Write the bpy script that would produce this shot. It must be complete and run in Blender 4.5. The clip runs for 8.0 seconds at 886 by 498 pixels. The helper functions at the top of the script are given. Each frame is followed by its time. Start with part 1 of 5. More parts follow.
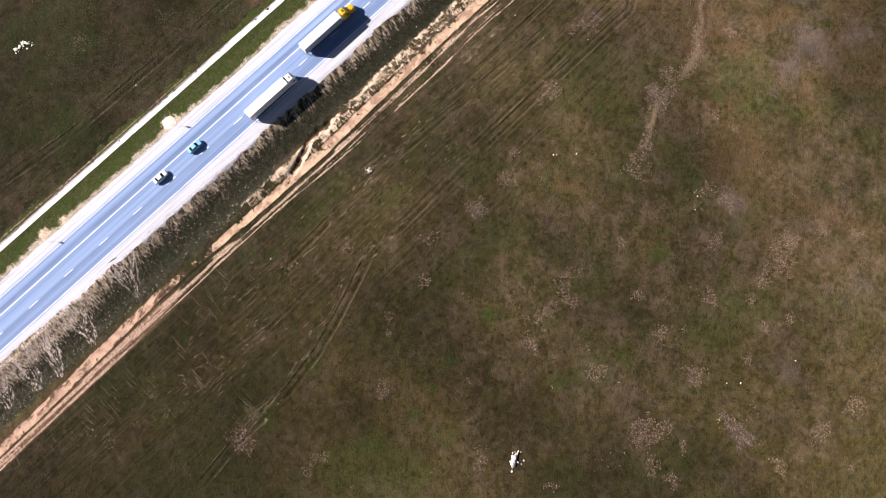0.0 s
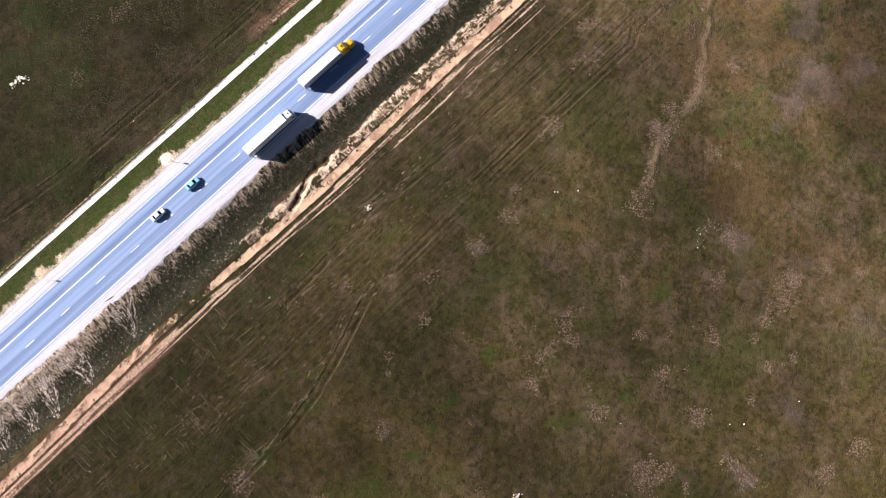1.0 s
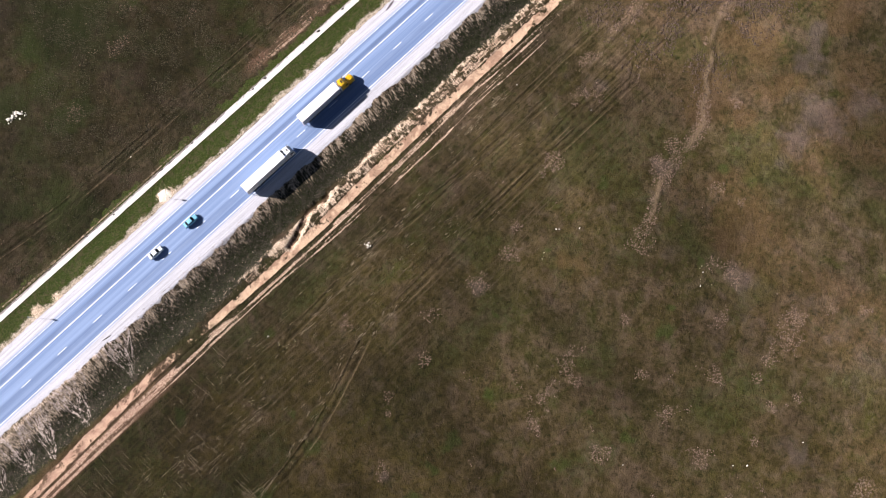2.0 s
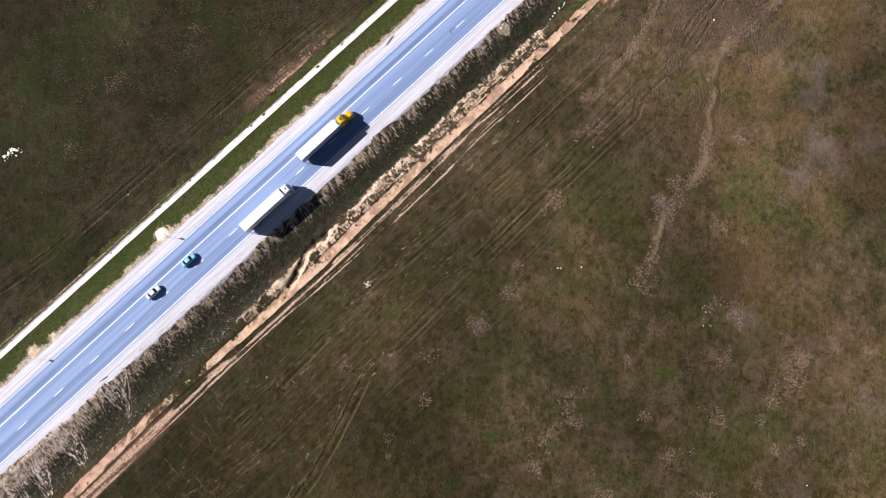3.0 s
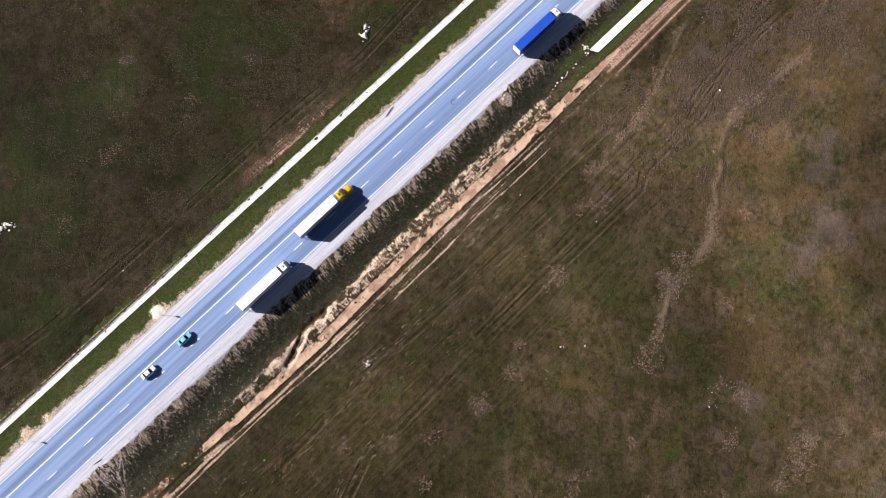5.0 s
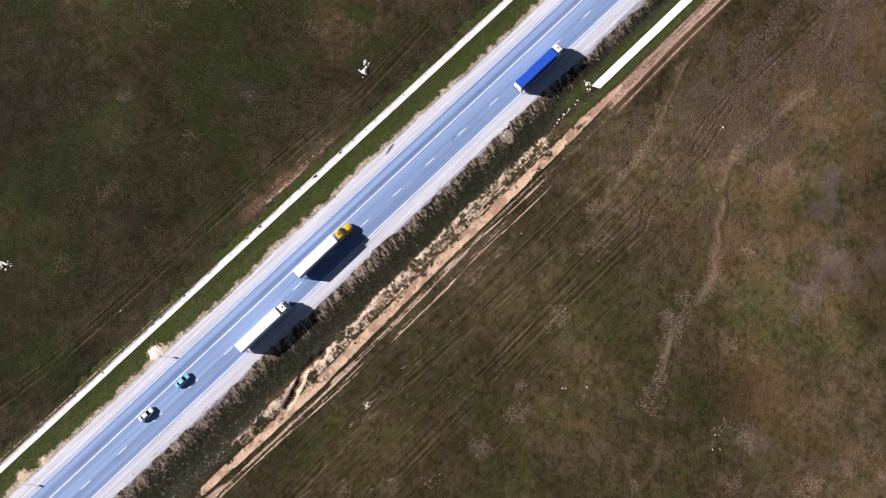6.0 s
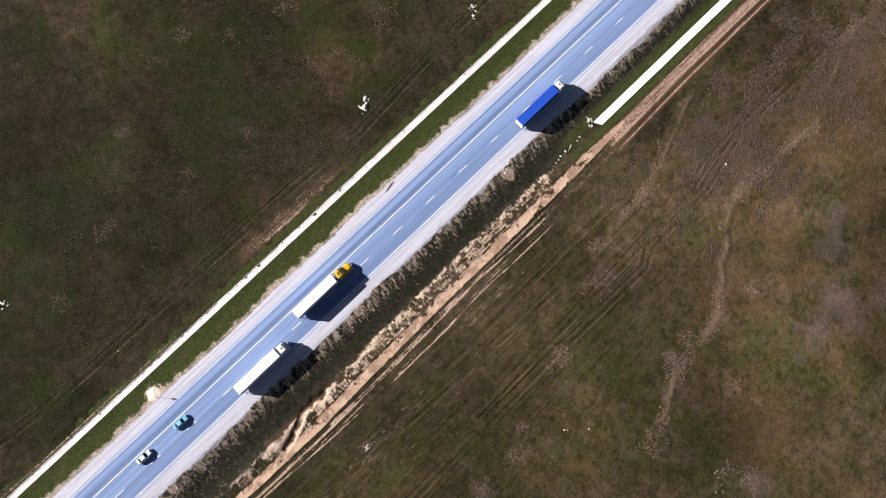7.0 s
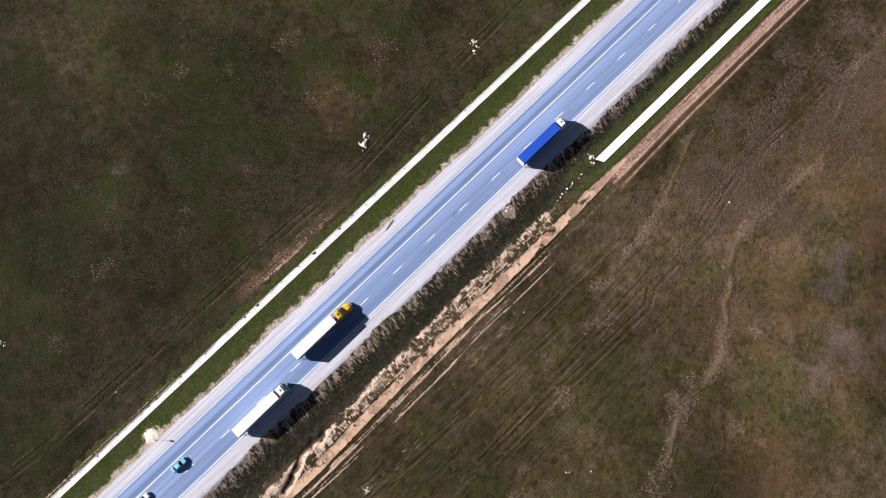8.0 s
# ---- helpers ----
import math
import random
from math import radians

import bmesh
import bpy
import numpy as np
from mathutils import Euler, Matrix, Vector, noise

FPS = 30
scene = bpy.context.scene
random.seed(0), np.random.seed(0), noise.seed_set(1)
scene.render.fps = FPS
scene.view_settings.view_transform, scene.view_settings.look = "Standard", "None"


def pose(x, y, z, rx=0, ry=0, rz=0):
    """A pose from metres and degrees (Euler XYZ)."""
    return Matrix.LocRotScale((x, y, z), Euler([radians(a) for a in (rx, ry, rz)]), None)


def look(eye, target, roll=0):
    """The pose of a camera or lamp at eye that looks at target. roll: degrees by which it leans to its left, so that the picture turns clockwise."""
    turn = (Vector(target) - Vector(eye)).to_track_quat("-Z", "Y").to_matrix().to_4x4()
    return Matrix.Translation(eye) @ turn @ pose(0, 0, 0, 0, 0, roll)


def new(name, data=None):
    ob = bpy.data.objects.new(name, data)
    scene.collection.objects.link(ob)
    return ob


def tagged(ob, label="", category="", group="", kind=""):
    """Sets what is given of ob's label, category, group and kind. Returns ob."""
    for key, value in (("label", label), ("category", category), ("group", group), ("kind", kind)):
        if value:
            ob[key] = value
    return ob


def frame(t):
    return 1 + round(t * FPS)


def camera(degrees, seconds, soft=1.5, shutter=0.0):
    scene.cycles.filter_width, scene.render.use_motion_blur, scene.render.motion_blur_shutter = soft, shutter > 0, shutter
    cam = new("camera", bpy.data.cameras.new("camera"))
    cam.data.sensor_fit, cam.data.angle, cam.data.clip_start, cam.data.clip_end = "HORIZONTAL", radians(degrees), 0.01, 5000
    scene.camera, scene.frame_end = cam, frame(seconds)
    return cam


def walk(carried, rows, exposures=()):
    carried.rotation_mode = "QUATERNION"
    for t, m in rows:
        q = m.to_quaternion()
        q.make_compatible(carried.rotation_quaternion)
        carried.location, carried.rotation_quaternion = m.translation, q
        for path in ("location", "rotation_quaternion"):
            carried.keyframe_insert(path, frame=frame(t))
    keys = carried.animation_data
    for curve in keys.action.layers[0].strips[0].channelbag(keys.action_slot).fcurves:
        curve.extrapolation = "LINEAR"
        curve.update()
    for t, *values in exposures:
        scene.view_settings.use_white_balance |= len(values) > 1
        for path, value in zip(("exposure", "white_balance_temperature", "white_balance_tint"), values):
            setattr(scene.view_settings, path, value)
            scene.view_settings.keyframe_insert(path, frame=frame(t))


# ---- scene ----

# The road's own axes: u runs along it, v to its right; P() turns them into the world.
HEADING = 44.034
ROAD = pose(21.093, 98.140, 0, 0, 0, HEADING)


def P(u, v, z=0.0):
    return ROAD @ Vector((u, -v, z))


def on_road(u, v, z=0.0, turn=0.0):
    """A pose at u, v that faces along the road, turned by some degrees."""
    return ROAD @ pose(u, -v, z, 0, 0, turn)


# ---- camera ----
cam = camera(62.0, 8.0, soft=1.0)
ROWS = [
    (0.0, 0.545, -41.334, 193.324, 8.519, 0.346, 0.009),
    (0.5, 0.465, -36.175, 193.155, 8.523, 0.334, 0.009),
    (1.0, 0.388, -31.013, 192.988, 8.526, 0.323, 0.009),
    (1.5, 0.315, -25.850, 192.823, 8.529, 0.315, 0.009),
    (2.25, 0.212, -18.100, 192.581, 8.534, 0.306, 0.007),
    (3.0, 0.116, -10.346, 192.343, 8.539, 0.301, 0.005),
    (3.5, 0.056, -5.174, 192.188, 8.543, 0.300, 0.003),
    (4.0, 0.000, 0.000, 192.036, 8.546, 0.301, 0.000),
    (4.5, -0.053, 5.176, 191.885, 8.549, 0.303, -0.003),
    (5.25, -0.126, 12.945, 191.664, 8.555, 0.310, -0.008),
    (6.0, -0.192, 20.718, 191.448, 8.560, 0.322, -0.014),
    (6.5, -0.231, 25.903, 191.307, 8.563, 0.332, -0.018),
    (7.0, -0.267, 31.090, 191.169, 8.567, 0.343, -0.023),
    (7.5, -0.300, 36.279, 191.033, 8.570, 0.357, -0.029),
    (8.0, -0.330, 41.471, 190.899, 8.574, 0.372, -0.034),
]
walk(cam, [(t, pose(*row)) for t, *row in ROWS], [(0.0, 1.37, 6600, 16.5), (4.0, 1.10, 6350, 16.5), (8.0, 0.96, 6330, 16.5)])

# ---- light ----
SUN_UP, SUN_FROM = 29.0, 174.0      # degrees above the ground; direction it comes from, anticlockwise from +x
world = bpy.data.worlds.new("world")
scene.world = world
world.use_nodes = True
sky = world.node_tree.nodes.new("ShaderNodeTexSky")
sky.sky_type, sky.sun_disc = "NISHITA", False
sky.sun_elevation, sky.sun_rotation = radians(SUN_UP), radians(90 - SUN_FROM)
back = world.node_tree.nodes["Background"]
back.inputs["Strength"].default_value = 0.019
world.node_tree.links.new(sky.outputs[0], back.inputs["Color"])
sun = new("sun", bpy.data.lights.new("sun", "SUN"))
sun.data.energy, sun.data.angle, sun.data.color = 5.0, radians(0.5), (1.0, 0.95, 0.88)
a, b = radians(SUN_FROM), radians(SUN_UP)
sun.matrix_world = look((0, 0, 100), (-math.cos(a) * math.cos(b), -math.sin(a) * math.cos(b), 100 - math.sin(b)))


# ---- materials ----
class Shade:
    """A node material under construction."""

    def __init__(self, name, rough=0.9, metal=0.0, spec=0.3):
        self.mat = bpy.data.materials.new(name)
        self.mat.use_nodes = True
        self.tree = self.mat.node_tree
        self.out = self.tree.nodes["Principled BSDF"]
        self.out.inputs["Roughness"].default_value = rough
        self.out.inputs["Metallic"].default_value = metal
        self.out.inputs["Specular IOR Level"].default_value = spec
        self.place = self.tree.nodes.new("ShaderNodeTexCoord").outputs["Object"]

    def put(self, node, socket, value):
        if isinstance(value, bpy.types.NodeSocket):
            self.tree.links.new(value, node.inputs[socket])
        elif value is not None:
            node.inputs[socket].default_value = (*value, 1) if isinstance(value, tuple) and len(value) == 3 and node.inputs[socket].type == "RGBA" else value

    def scaled(self, sx, sy, sz=1.0, turn=0.0, frm=None):
        n = self.tree.nodes.new("ShaderNodeMapping")
        n.inputs["Scale"].default_value = (sx, sy, sz)
        n.inputs["Rotation"].default_value = (0, 0, radians(turn))
        self.tree.links.new(frm or self.place, n.inputs["Vector"])
        return n.outputs[0]

    def noise(self, scale, detail=3.0, rough=0.55, warp=0.0, frm=None, colour=False):
        n = self.tree.nodes.new("ShaderNodeTexNoise")
        self.put(n, "Vector", frm or self.place)
        n.inputs["Scale"].default_value, n.inputs["Detail"].default_value = scale, detail
        n.inputs["Roughness"].default_value, n.inputs["Distortion"].default_value = rough, warp
        return n.outputs["Color" if colour else "Fac"]

    def cells(self, scale, frm=None, feature="F1", out="Distance"):
        n = self.tree.nodes.new("ShaderNodeTexVoronoi")
        n.feature = feature
        self.put(n, "Vector", frm or self.place)
        n.inputs["Scale"].default_value = scale
        return n.outputs[out]

    def do(self, what, x, y=0.5, z=0.5, clamp=False):
        n = self.tree.nodes.new("ShaderNodeMath")
        n.operation, n.use_clamp = what, clamp
        for i, value in enumerate((x, y, z)):
            self.put(n, i, value)
        return n.outputs[0]

    def step(self, x, lo, hi, to0=0.0, to1=1.0):
        n = self.tree.nodes.new("ShaderNodeMapRange")
        n.interpolation_type = "SMOOTHSTEP"
        for i, value in enumerate((x, lo, hi, to0, to1)):
            self.put(n, i, value)
        return n.outputs[0]

    def mix(self, fac, c0, c1, kind="MIX"):
        n = self.tree.nodes.new("ShaderNodeMix")
        n.data_type, n.blend_type = "RGBA", kind
        self.put(n, 0, fac)
        self.put(n, 6, c0)
        self.put(n, 7, c1)
        return n.outputs[2]

    def ramp(self, x, *stops):
        n = self.tree.nodes.new("ShaderNodeValToRGB")
        el = n.color_ramp.elements
        while len(el) < len(stops):
            el.new(0.5)
        for e, (at, c) in zip(el, stops):
            e.position, e.color = at, (*c, 1)
        self.put(n, 0, x)
        return n.outputs[0]

    def attribute(self, name):
        n = self.tree.nodes.new("ShaderNodeAttribute")
        n.attribute_name = name
        s = self.tree.nodes.new("ShaderNodeSeparateColor")
        self.tree.links.new(n.outputs["Color"], s.inputs[0])
        return (*s.outputs, n.outputs["Alpha"])

    def axes(self):
        n = self.tree.nodes.new("ShaderNodeSeparateXYZ")
        self.tree.links.new(self.place, n.inputs[0])
        return n.outputs

    def island(self):
        return self.tree.nodes.new("ShaderNodeNewGeometry").outputs["Random Per Island"]

    def rnd(self):
        return self.tree.nodes.new("ShaderNodeObjectInfo").outputs["Random"]

    def bump(self, height, distance=0.05, strength=1.0):
        n = self.tree.nodes.new("ShaderNodeBump")
        n.inputs["Distance"].default_value, n.inputs["Strength"].default_value = distance, strength
        self.put(n, "Height", height)
        self.tree.links.new(n.outputs[0], self.out.inputs["Normal"])

    def end(self, colour, rough=None):
        self.put(self.out, "Base Color", colour)
        self.put(self.out, "Roughness", rough)
        return self.mat


def ground_material():
    """Steppe turf with worn earth, gravel, rills and green spots where the sheet's masks say so."""
    s = Shade("turf_and_earth", 0.95, 0, 0.1)
    gravel, dirt, pale, lush = s.attribute("soil")
    tan, lilac, rut, scrub = s.attribute("cover")
    straw, rust, ridge, verge = s.attribute("extra")
    tone, dark_line, pale_line, olive = s.attribute("tone")
    tone = s.do("MULTIPLY", tone, 2.0)
    fan_at, fan_run, fan_share, _ = s.attribute("fan")
    big, mid = s.noise(0.035, 4, 0.6), s.noise(0.16, 5, 0.65, 0.8)
    tuft, fine, grain = s.noise(0.9, 3, 0.65, 0.5), s.noise(2.4, 3, 0.65), s.noise(5.0, 2, 0.7)
    lines = s.noise(1.0, 4, 0.65, 0.0, s.scaled(0.04, 1.7, 1, 1))
    comb = s.noise(1.0, 4, 0.7, 0.0, s.scaled(2.9, 0.8, 1, -8))
    wash = s.noise(1.0, 4, 0.65, 0.15, s.scaled(1.7, 0.40, 1, -8))
    turf = s.ramp(mid, (0.28, (0.017, 0.017, 0.006)), (0.44, (0.034, 0.026, 0.012)), (0.57, (0.052, 0.038, 0.021)), (0.74, (0.078, 0.058, 0.041)))
    turf = s.mix(s.step(big, 0.45, 0.65, 0.0, 0.5), turf, (0.026, 0.029, 0.010))
    soft = s.noise(0.11, 5, 0.62, 1.2, s.scaled(1.0, 1.25, 1, 20))
    warm = s.noise(0.075, 5, 0.6, 0.9, s.scaled(1.2, 0.9, 1, -35))
    turf = s.mix(s.step(soft, 0.52, 0.68, 0.0, 0.62), turf, (0.024, 0.031, 0.007))
    turf = s.mix(s.step(warm, 0.50, 0.68, 0.0, 0.55), turf, (0.082, 0.055, 0.041))
    turf = s.mix(s.do("MULTIPLY", olive, s.step(mid, 0.70, 0.36, 0.35, 0.95)), turf, (0.048, 0.036, 0.010))
    turf = s.mix(1.0, turf, s.mix(s.step(s.noise(0.42, 4, 0.62, 0.6), 0.32, 0.68), (0.70, 0.70, 0.68), (1.28, 1.27, 1.27)), "MULTIPLY")
    turf = s.mix(s.step(tuft, 0.50, 0.75, 0.0, 0.42), turf, (0.085, 0.064, 0.044))
    turf = s.mix(s.step(tuft, 0.47, 0.30, 0.0, 0.68), turf, (0.011, 0.012, 0.004))
    turf = s.mix(s.do("MULTIPLY", s.step(lines, 0.50, 0.72), s.do("MULTIPLY", ridge, 0.50)), turf, (0.090, 0.066, 0.043))
    turf = s.mix(s.do("MULTIPLY", s.step(lines, 0.47, 0.30), s.do("MULTIPLY", ridge, 0.45)), turf, (0.012, 0.011, 0.005))

    def masked(m, lo=0.35, hi=0.65, amount=0.7, by=None):
        return s.step(s.do("ADD", m, s.do("MULTIPLY", s.do("SUBTRACT", by or fine, 0.5), amount)), lo, hi)

    lumps = s.cells(1.7)
    c = s.mix(s.do("MULTIPLY", masked(lush, 0.25, 0.9, 1.2, tuft), 0.6), turf, (0.028, 0.043, 0.009))
    c = s.mix(s.do("MULTIPLY", masked(rust, 0.2, 1.0, 1.6, tuft), 0.38), c, (0.090, 0.052, 0.024))
    c = s.mix(s.do("MULTIPLY", masked(lilac, 0.1, 1.1, 1.2, mid), 0.42), c, (0.088, 0.066, 0.063))
    c = s.mix(s.do("MULTIPLY", masked(tan, 0.45, 0.9, 1.1, tuft), s.step(lumps, 0.50, 0.2, 0.05, 0.75)), c, (0.165, 0.112, 0.086))
    c = s.mix(1.0, c, tone, "MULTIPLY")
    # painted shade of wheel tracks, then their painted lit edges and the footways' worn tan
    c = s.mix(s.do("MULTIPLY", masked(dark_line, 0.2, 0.8, 0.7), 0.85), c, (0.013, 0.012, 0.005))
    c = s.mix(s.do("MULTIPLY", masked(pale_line, 0.3, 0.9, 1.2), 0.75), c, (0.16, 0.115, 0.075))
    c = s.mix(masked(scrub, 0.3, 0.7, 1.0), c, s.ramp(tuft, (0.3, (0.010, 0.012, 0.005)), (0.5, (0.021, 0.021, 0.012)), (0.75, (0.052, 0.041, 0.034))))
    c = s.mix(masked(verge, 0.35, 0.65, 1.0), c, s.mix(s.step(tuft, 0.46, 0.66, 0.0, 0.75), s.ramp(fine, (0.3, (0.015, 0.026, 0.005)), (0.55, (0.034, 0.047, 0.010)), (0.8, (0.10, 0.095, 0.042))), (0.060, 0.052, 0.026)))
    c = s.mix(masked(straw, 0.30, 1.0, 1.5, fine), c, s.ramp(fine, (0.3, (0.24, 0.19, 0.145)), (0.7, (0.50, 0.43, 0.36))))
    c = s.mix(masked(dirt, 0.36, 0.74, 1.5, tuft), c, s.mix(s.step(s.noise(0.4, 3, 0.6, 0.5), 0.42, 0.62), s.mix(s.step(fine, 0.3, 0.7), (0.58, 0.415, 0.295), (0.44, 0.305, 0.215)), (0.32, 0.205, 0.145)))
    c = s.mix(s.do("MULTIPLY", s.do("MULTIPLY", dirt, rust), 0.55), c, (0.38, 0.235, 0.185))
    c = s.mix(masked(rut, 0.46, 0.82, 2.9, s.do("ADD", s.do("MULTIPLY", comb, 0.5), s.do("MULTIPLY", lines, 0.5))), c, s.mix(s.step(fine, 0.35, 0.65), (0.22, 0.14, 0.10), (0.58, 0.44, 0.34)))
    c = s.mix(s.do("MULTIPLY", s.do("MULTIPLY", rut, rust), 0.5), c, (0.30, 0.175, 0.135))
    c = s.mix(masked(pale, 0.38, 0.98, 2.2, comb), c, s.mix(s.step(grain, 0.35, 0.7), (0.35, 0.255, 0.185), (0.66, 0.545, 0.435)))
    join = s.tree.nodes.new("ShaderNodeCombineXYZ")
    s.put(join, 0, s.do("MULTIPLY", fan_at, 4.2))
    s.put(join, 1, s.do("MULTIPLY", fan_run, 1.5))
    rill = s.noise(1.0, 3, 0.6, 0.9, join.outputs[0])
    vein = s.do("ABSOLUTE", s.do("SUBTRACT", rill, 0.5))
    vein = s.do("SUBTRACT", s.do("ADD", vein, s.do("MULTIPLY", s.do("SUBTRACT", 1.0, fan_share), 0.16)), s.do("MULTIPLY", s.do("SUBTRACT", s.do("ADD", fine, wash), 1.0), 0.17))
    c = s.mix(s.step(vein, 0.036, 0.008), c, s.mix(s.step(fine, 0.3, 0.7), (0.30, 0.235, 0.21), (0.68, 0.58, 0.54)))
    c = s.mix(masked(gravel, 0.38, 0.70, 1.3, comb), c, s.mix(s.step(s.do("ADD", s.do("MULTIPLY", lines, 0.75), s.do("MULTIPLY", grain, 0.25)), 0.32, 0.66), (0.37, 0.37, 0.41), (0.56, 0.565, 0.64)))
    c = s.mix(s.do("SUBTRACT", 0.8, s.do("MULTIPLY", s.do("ADD", gravel, dirt, clamp=True), 0.62)), c, s.mix(s.step(grain, 0.25, 0.75), (0.52, 0.52, 0.52), (1.44, 1.44, 1.44)), "MULTIPLY")
    relief = s.do("ADD", s.do("MULTIPLY", tuft, 0.8), s.do("ADD", s.do("MULTIPLY", fine, 0.7), s.do("MULTIPLY", grain, 0.3)))
    loose = s.do("SUBTRACT", 1.0, s.do("MULTIPLY", s.do("ADD", s.do("ADD", gravel, straw), dirt, clamp=True), 0.9))
    s.bump(s.do("MULTIPLY", s.do("SUBTRACT", relief, 0.9), loose), 0.25, 0.9)
    return s.end(c)


def asphalt_material():
    """Sun-bleached, blue-grey asphalt with wheel lanes along the road and a few stains."""
    s = Shade("bleached_asphalt", 0.85, 0, 0.25)
    u, w, _ = s.axes()
    streak = s.noise(1.0, 4, 0.55, 0.0, s.scaled(0.004, 0.6))
    thin = s.noise(1.0, 3, 0.6, 0.0, s.scaled(0.02, 3.2))
    blot, grain = s.noise(0.12, 3, 0.6), s.noise(9, 2, 0.6)
    c = s.mix(s.step(streak, 0.32, 0.68), (0.135, 0.205, 0.375), (0.225, 0.315, 0.515))
    c = s.mix(s.do("MULTIPLY", s.step(thin, 0.4, 0.75), 0.20), c, (0.42, 0.49, 0.60))
    for middle, half, share in ((4.75, 0.55, 0.75), (-0.9, 0.9, 0.42), (-2.6, 0.5, 0.30), (7.0, 0.35, 0.25)):
        away = s.do("ABSOLUTE", s.do("SUBTRACT", s.do("ADD", w, s.do("MULTIPLY", s.do("SUBTRACT", streak, 0.5), 0.5)), middle))
        c = s.mix(s.do("MULTIPLY", s.step(away, half * 1.5, half * 0.4), s.do("MULTIPLY", s.step(blot, 0.25, 0.65, 0.6, 1.0), share)), c, (0.085, 0.125, 0.235))
    rim = s.do("ABSOLUTE", s.do("SUBTRACT", w, 2.0))
    c = s.mix(s.step(s.do("ADD", rim, s.do("MULTIPLY", s.do("SUBTRACT", blot, 0.5), 1.2)), 6.3, 5.0, 0.75, 0.0), c, (0.47, 0.50, 0.60))
    c = s.mix(s.step(blot, 0.6, 0.8, 0.0, 0.22), c, (0.16, 0.19, 0.25))
    c = s.mix(0.35, c, s.mix(grain, (0.55, 0.55, 0.55), (1.45, 1.45, 1.45)), "MULTIPLY")
    s.bump(grain, 0.006)
    return s.end(c)


def rough_material(name, dark, light, scale=1.0, rough=0.85, spec=0.3, bump=0.01, metal=0.0, wear=None):
    """A plain surface with two scales of variation between two tones, and stains if wear is given."""
    s = Shade(name, rough, metal, spec)
    c = s.mix(s.step(s.noise(scale, 4, 0.6), 0.3, 0.7), dark, light)
    c = s.mix(0.3, c, s.mix(s.noise(scale * 9, 2, 0.6), (0.75, 0.75, 0.75), (1.25, 1.25, 1.25)), "MULTIPLY")
    if wear:
        c = s.mix(s.step(s.noise(scale * 0.6, 5, 0.65, 0.4), 0.56, 0.72), c, wear)
    if bump:
        s.bump(s.noise(scale * 9, 3), bump)
    return s.end(c)


def paint_material(name, colour, rough=0.35, dirt=(0.3, 0.27, 0.24), spec=0.5):
    s = Shade(name, rough, 0, spec)
    c = s.mix(s.step(s.noise(0.9, 5, 0.65, 0.0, s.scaled(0.4, 1.6)), 0.5, 0.85, 0.0, 0.3), colour, dirt)
    return s.end(c, s.step(s.noise(3, 3), 0.2, 0.8, rough * 0.8, rough * 1.4))


def island_material(name, *stops, rough=0.9):
    s = Shade(name, rough, 0, 0.15)
    return s.end(s.mix(0.5, s.ramp(s.island(), *stops), s.mix(s.noise(0.15, 3), (0.5, 0.5, 0.5), (1.5, 1.5, 1.5)), "MULTIPLY"))


GROUND = ground_material()
ASPHALT = asphalt_material()
LINE = rough_material("road_line_paint", (0.62, 0.65, 0.70), (0.86, 0.88, 0.90), 0.8, 0.7, wear=(0.42, 0.46, 0.52))
NEW_CONCRETE = rough_material("white_concrete", (0.84, 0.84, 0.83), (0.90, 0.90, 0.90), 0.3, 0.9, bump=0.01)
LIMESTONE = rough_material("limestone", (0.50, 0.46, 0.41), (0.80, 0.76, 0.71), 1.5, 0.9, bump=0.05)
GRAVEL_HEAP = rough_material("heap_gravel", (0.58, 0.51, 0.43), (0.76, 0.70, 0.62), 1.2, 0.95, bump=0.08)
WHITE = paint_material("white_paint", (0.80, 0.80, 0.82))
TRAILER_WHITE = paint_material("white_tarpaulin", (0.82, 0.82, 0.84), 0.55, (0.55, 0.54, 0.55))
GREY_SIDE = paint_material("grey_blue_panel", (0.36, 0.41, 0.50), 0.5)
YELLOW = paint_material("yellow_paint", (0.80, 0.46, 0.015))
BLUE = paint_material("blue_tarpaulin", (0.008, 0.065, 0.44), 0.5, (0.04, 0.09, 0.30))
TEAL = paint_material("light_blue_paint", (0.20, 0.50, 0.66), 0.3)
PALE = paint_material("silver_white_paint", (0.74, 0.80, 0.84), 0.3)
RUBBER = rough_material("rubber", (0.012, 0.012, 0.012), (0.03, 0.03, 0.03), 4, 0.9, 0.2, 0.0)
STEEL = rough_material("painted_steel", (0.05, 0.05, 0.055), (0.10, 0.10, 0.11), 2, 0.6, 0.4, 0.0)
RIM = rough_material("rim_metal", (0.22, 0.23, 0.25), (0.34, 0.35, 0.37), 3, 0.5, 0.5, 0.0, 0.7)
PLASTIC = rough_material("black_plastic", (0.015, 0.015, 0.017), (0.03, 0.03, 0.033), 3, 0.5, 0.4, 0.0)
GLASS = rough_material("tinted_glass", (0.010, 0.013, 0.017), (0.016, 0.02, 0.025), 1, 0.05, 0.6, 0.0)
LAMP_RED = rough_material("red_lens", (0.30, 0.01, 0.01), (0.42, 0.02, 0.02), 3, 0.25, 0.5, 0.0)
LAMP_CLEAR = rough_material("clear_lens", (0.70, 0.72, 0.75), (0.80, 0.82, 0.85), 3, 0.15, 0.6, 0.0)
